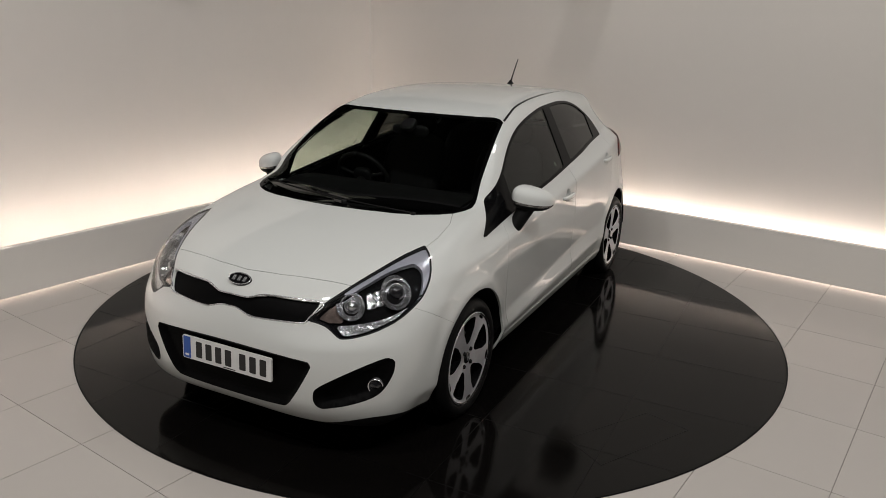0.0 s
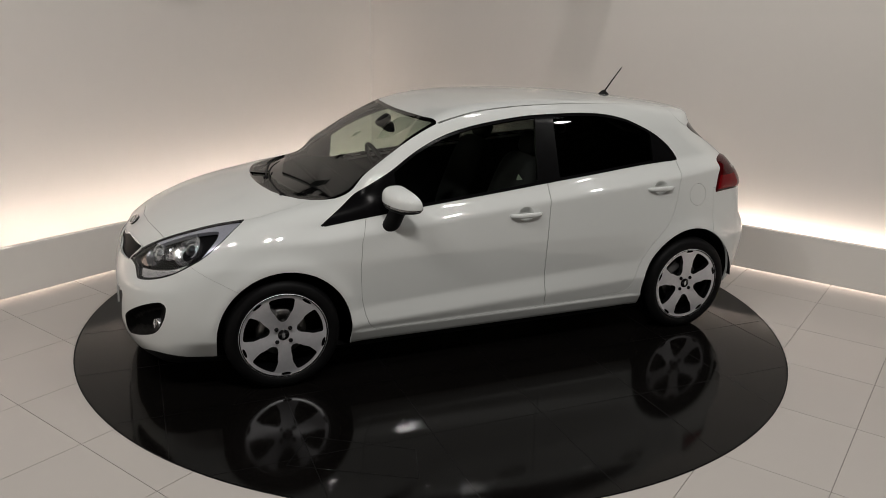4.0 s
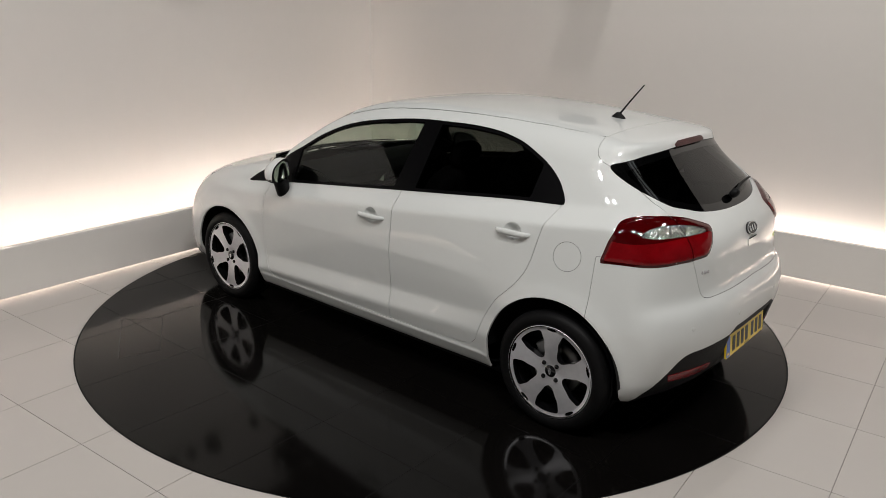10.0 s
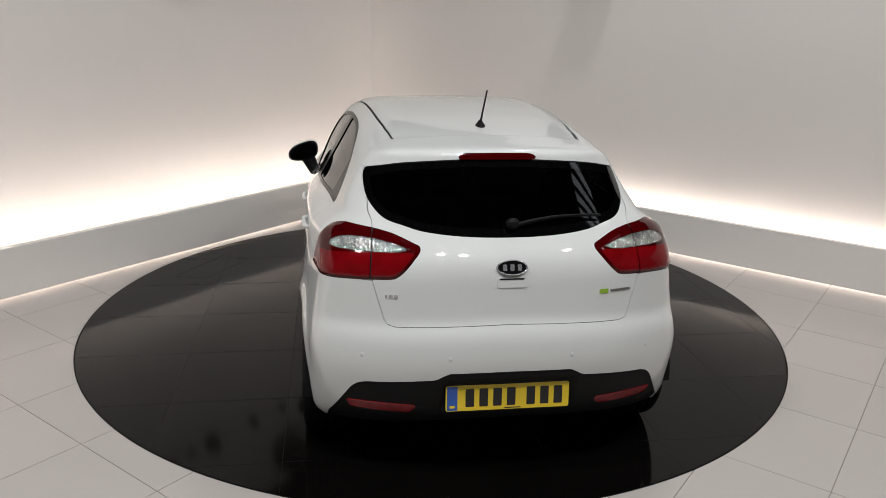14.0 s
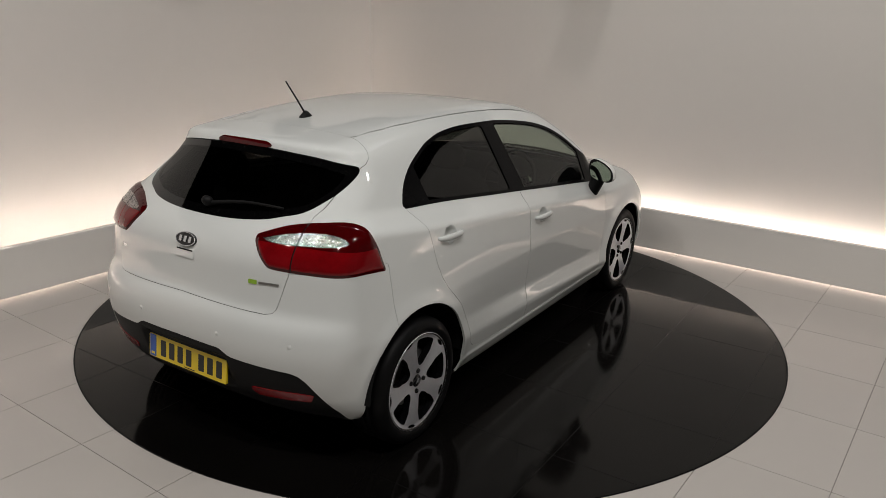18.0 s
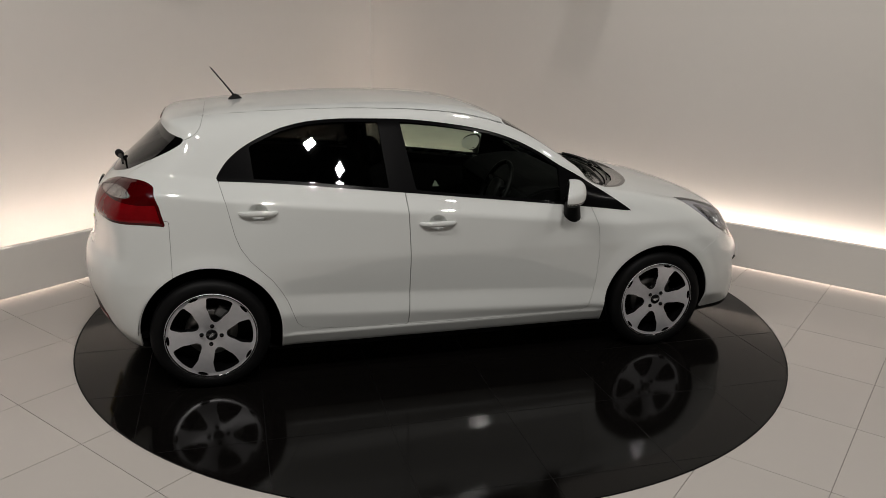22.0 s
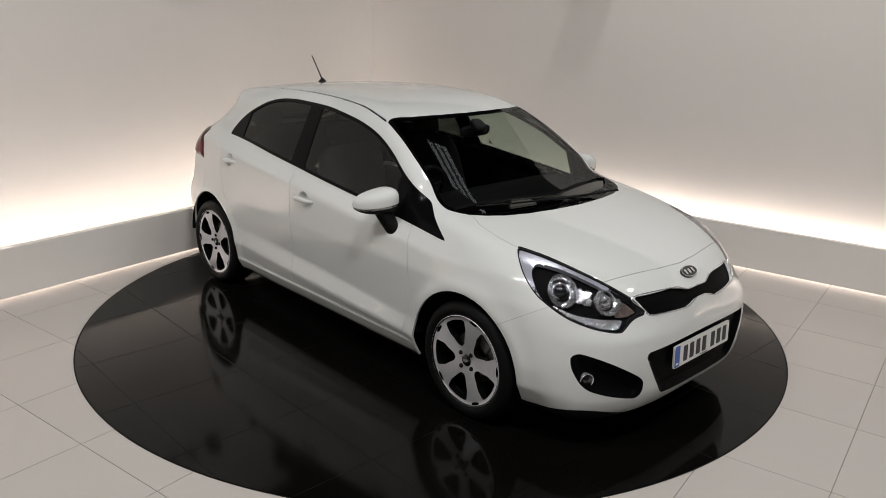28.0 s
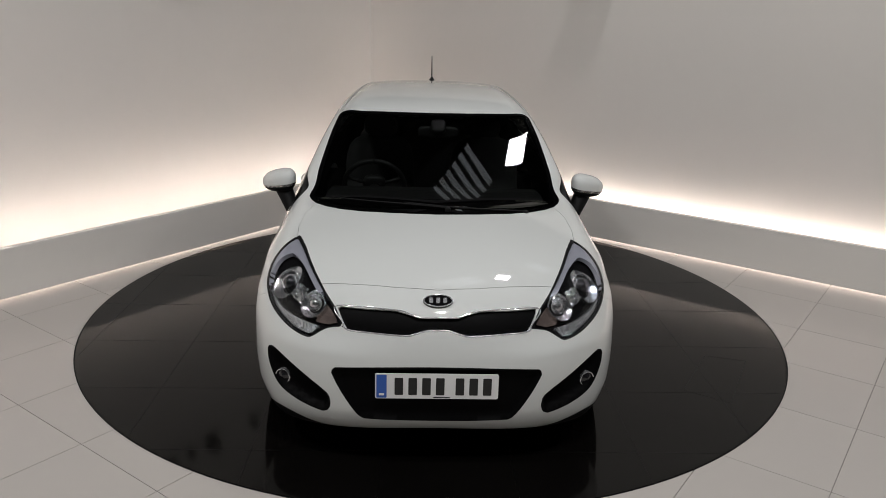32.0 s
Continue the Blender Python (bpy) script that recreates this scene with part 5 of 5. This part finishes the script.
def make_wheel(m, turn_deg, sgn):
    spin = m @ pose(0, 0, 0, 0, 0, turn_deg)
    wh = part("wheel", lathe(bmesh.new(), RIM, 72), ALLOY_DARK, car, "five-spoke alloy wheel with a low black tyre", m=spin)
    tyre = lathe(bmesh.new(), TYRE, 120)
    for v in tyre.verts:
        # flat where it bears on the turntable
        q = spin @ v.co
        if q.z < 0.001:
            q.z = 0.001
            v.co = spin.inverted() @ q
    part("tyre", tyre, RUBBER, wh, "black rubber tyre")
    rim_edge = part("rim_edge", lathe(bmesh.new(), [(r * FLANGE, z) for r, z in ((0.2272, -0.002), (0.2275, 0.0005), (0.2250, 0.0030), (0.2222, 0.0012), (0.2215, -0.004))], 72), ALLOY, wh, "bright machined rim edge")
    for nm, me in (("spokes", face_me), ("spoke_sides", wall_me)):
        ob = new(nm, me)
        ob.parent = wh
    cap = part("centre_cap", lathe(bmesh.new(), [(0.030, -0.030), (0.030, -0.017), (0.027, -0.0135), (0.0005, -0.012)], 32), GLOSS_BLACK, wh, "black centre cap")
    part("cap_mark", prism(bmesh.new(), oval(0.016, 0.008), -0.013, -0.0112), CHROME, wh, smooth=False)
    for k in range(4):
        a = radians(45 + 90 * k)
        bm = lathe(bmesh.new(), [(0.0115, -0.03), (0.0115, -0.014), (0.009, -0.008), (0.0005, -0.0065)], 14)
        bmesh.ops.translate(bm, vec=(0.050 * math.cos(a), 0.050 * math.sin(a), 0.0), verts=bm.verts)
        part("wheel_nut", bm, GLOSS_BLACK, wh, "dark wheel nut")
    part("hub_back", lathe(bmesh.new(), [(0.0005, -0.024), (0.075, -0.030), (0.078, -0.055), (0.0005, -0.06)], 36), ALLOY_DARK, wh)
    part("brake_disc", lathe(bmesh.new(), [(0.060, -0.088), (0.062, -0.075), (0.132, -0.075), (0.134, -0.095), (0.062, -0.098)], 48), STEEL, wh, "grey steel brake disc")
    part("back_plate", lathe(bmesh.new(), [(0.0005, -0.125), (0.200, -0.125), (0.200, -0.130), (0.0005, -0.13)], 48), DARK, wh)
    bm = bmesh.new()
    box(bm, (-0.045, 0.085, -0.110), (0.045, 0.150, -0.058), 0.012)
    bmesh.ops.rotate(bm, verts=bm.verts, cent=(0, 0, 0), matrix=Matrix.Rotation(radians(-turn_deg + 35 * sgn), 3, "Z"))
    part("brake_caliper", bm, CALIPER, wh, "cast brake caliper")


for ax, sgn, spin_deg in ((AXLE_F, 1, -89), (AXLE_R, 1, 90), (AXLE_F, -1, 5), (AXLE_R, -1, 39)):
    face_out = Matrix.Translation((ax, sgn * 0.843, WHEEL_Z)) @ (pose(0, 0, 0, 90, 0, 180) if sgn > 0 else pose(0, 0, 0, 90, 0, 0))
    make_wheel(face_out, spin_deg, sgn)
    # arch liner
    bm = bmesh.new()
    lathe(bm, [(0.362, 0.0), (0.364, -0.34), (0.10, -0.345)], 40, arc=math.pi * 0.98)
    bmesh.ops.rotate(bm, verts=bm.verts, cent=(0, 0, 0), matrix=Matrix.Rotation(math.pi * 0.01, 3, "Z"))
    bmesh.ops.transform(bm, verts=bm.verts, matrix=Matrix.Translation((ax + (-.012 if ax > 0 else .006), sgn * 0.835, 0.306)) @ (pose(0, 0, 0, 90, 0, 180) if sgn > 0 else pose(0, 0, 0, 90, 0, 0)))
    part("arch_liner", bm, BLACK, car, "black wheel arch liner")

# ---- car: cabin ----
bm = box(bmesh.new(), (-1.70, -0.66, 0.24), (1.10, 0.66, 0.27))
part("cabin_floor", bm, LINING, car, "dark cabin floor", smooth=False)
bm = bmesh.new()
prof = [(1.06, 0.90), (0.95, 0.955), (0.80, 0.968), (0.62, 0.950), (0.52, 0.915), (0.47, 0.86), (0.50, 0.74), (0.60, 0.60), (0.62, 0.28), (1.06, 0.28)]
L = [bm.verts.new((x, -0.60, z)) for x, z in prof]
R_ = [bm.verts.new((x, 0.60, z)) for x, z in prof]
for k in range(len(prof)):
    bm.faces.new((L[k], L[(k + 1) % len(prof)], R_[(k + 1) % len(prof)], R_[k]))
bm.faces.new(L[::-1])
bm.faces.new(R_)
bmesh.ops.recalc_face_normals(bm, faces=bm.faces)
bmesh.ops.bevel(bm, geom=list(bm.edges), offset=0.012, segments=2, affect="EDGES")
part("dashboard", bm, LINING, car, "dark grey dashboard", smooth=False)


def cushion(bm, m, sx, sy, sz, power=4.0):
    v, t = ball(28, 18, power)
    vs = [bm.verts.new(m @ Vector((a * sx, b * sy, c * sz))) for a, b, c in v]
    for a, b, c in t:
        if len({a, b, c}) == 3:
            try:
                bm.faces.new((vs[a], vs[b], vs[c]))
            except ValueError:
                pass
    bmesh.ops.remove_doubles(bm, verts=vs, dist=1e-5)
    return bm


def seat(x, y, w, name, rests):
    s = part(name, cushion(bmesh.new(), pose(x, y, 0.50, 0, -6, 0), 0.25, w, 0.085), CLOTH, car, "black cloth seat")
    part("backrest", cushion(bmesh.new(), pose(x - 0.34, y, 0.80, 0, -22, 0), 0.075, w, 0.32), CLOTH, s)
    for dy in rests:
        part("headrest", cushion(bmesh.new(), pose(x - 0.475, y + dy, 1.165, 0, -16, 0), 0.045, 0.115, 0.075, 3.0), CLOTH, s)
        for e in (-0.05, 0.05):
            part("headrest_post", tube(bmesh.new(), [(x - 0.45, y + dy + e, 1.03), (x - 0.472, y + dy + e, 1.13)], 0.006, 8), CHROME, s)


seat(0.12, 0.36, 0.235, "front_seat", (0,))
seat(0.12, -0.36, 0.235, "front_seat", (0,))
seat(-0.80, 0.0, 0.58, "rear_seat", (-0.36, 0.36))
bm = bmesh.new()
hub = Vector((0.40, -0.36, 0.905))
tilt = pose(hub.x, hub.y, hub.z, 0, -65, 0)
tube(bm, [tilt @ Vector((0.182 * math.cos(a), 0.182 * math.sin(a), 0)) for a in [2 * math.pi * k / 40 for k in range(41)]], 0.015, 10)
wheel_ob = part("steering_wheel", bm, BLACK, car, "black steering wheel")
part("wheel_boss", cushion(bmesh.new(), tilt, 0.075, 0.07, 0.03, 3.0), BLACK, wheel_ob)
for a in (0.35, math.pi - 0.35 + 0.0, -math.pi / 2):
    part("wheel_spoke", tube(bmesh.new(), [tilt @ Vector((0.05 * math.sin(a), 0.05 * math.cos(a), -0.005)), tilt @ Vector((0.178 * math.sin(a), 0.178 * math.cos(a), 0))], 0.012, 8), BLACK, wheel_ob)
part("steering_column", tube(bmesh.new(), [tuple(hub), (0.62, -0.36, 0.80)], 0.035, 14), BLACK, wheel_ob)
mm = part("interior_mirror", cushion(bmesh.new(), pose(0.475, 0.02, 1.252, 0, 8, 0), 0.016, 0.120, 0.034, 4.0), BLACK, car, "black interior mirror")
part("mirror_stalk", tube(bmesh.new(), [(0.480, 0.02, 1.262), (0.515, 0.02, 1.292)], 0.010, 10), BLACK, mm)
part("sensor_pod", cushion(bmesh.new(), pose(0.500, 0.02, 1.285, 0, 35, 0), 0.050, 0.045, 0.022, 3.5), BLACK, mm)


# ---- what moves ----
OFF = Vector((-0.138, -0.027, 0))
TURNS = ((0.0, 242.4), (0.5, 238.84), (1.0, 233.46), (2.0, 222.84), (3.0, 212.27), (4.0, 201.8), (5.0, 191.3))


def motions():
    rows = [(t, a) for t, a in TURNS] + [(float(t), 243.386 - 10.3716 * t - 0.1) for t in range(6, 33)]
    walk(turn, [(t, pose(0, 0, 0, 0, 0, a)) for t, a in rows])
    walk(car, [(t, pose(0, 0, 0, 0, 0, a) @ Matrix.Translation(OFF)) for t, a in rows])


motions()
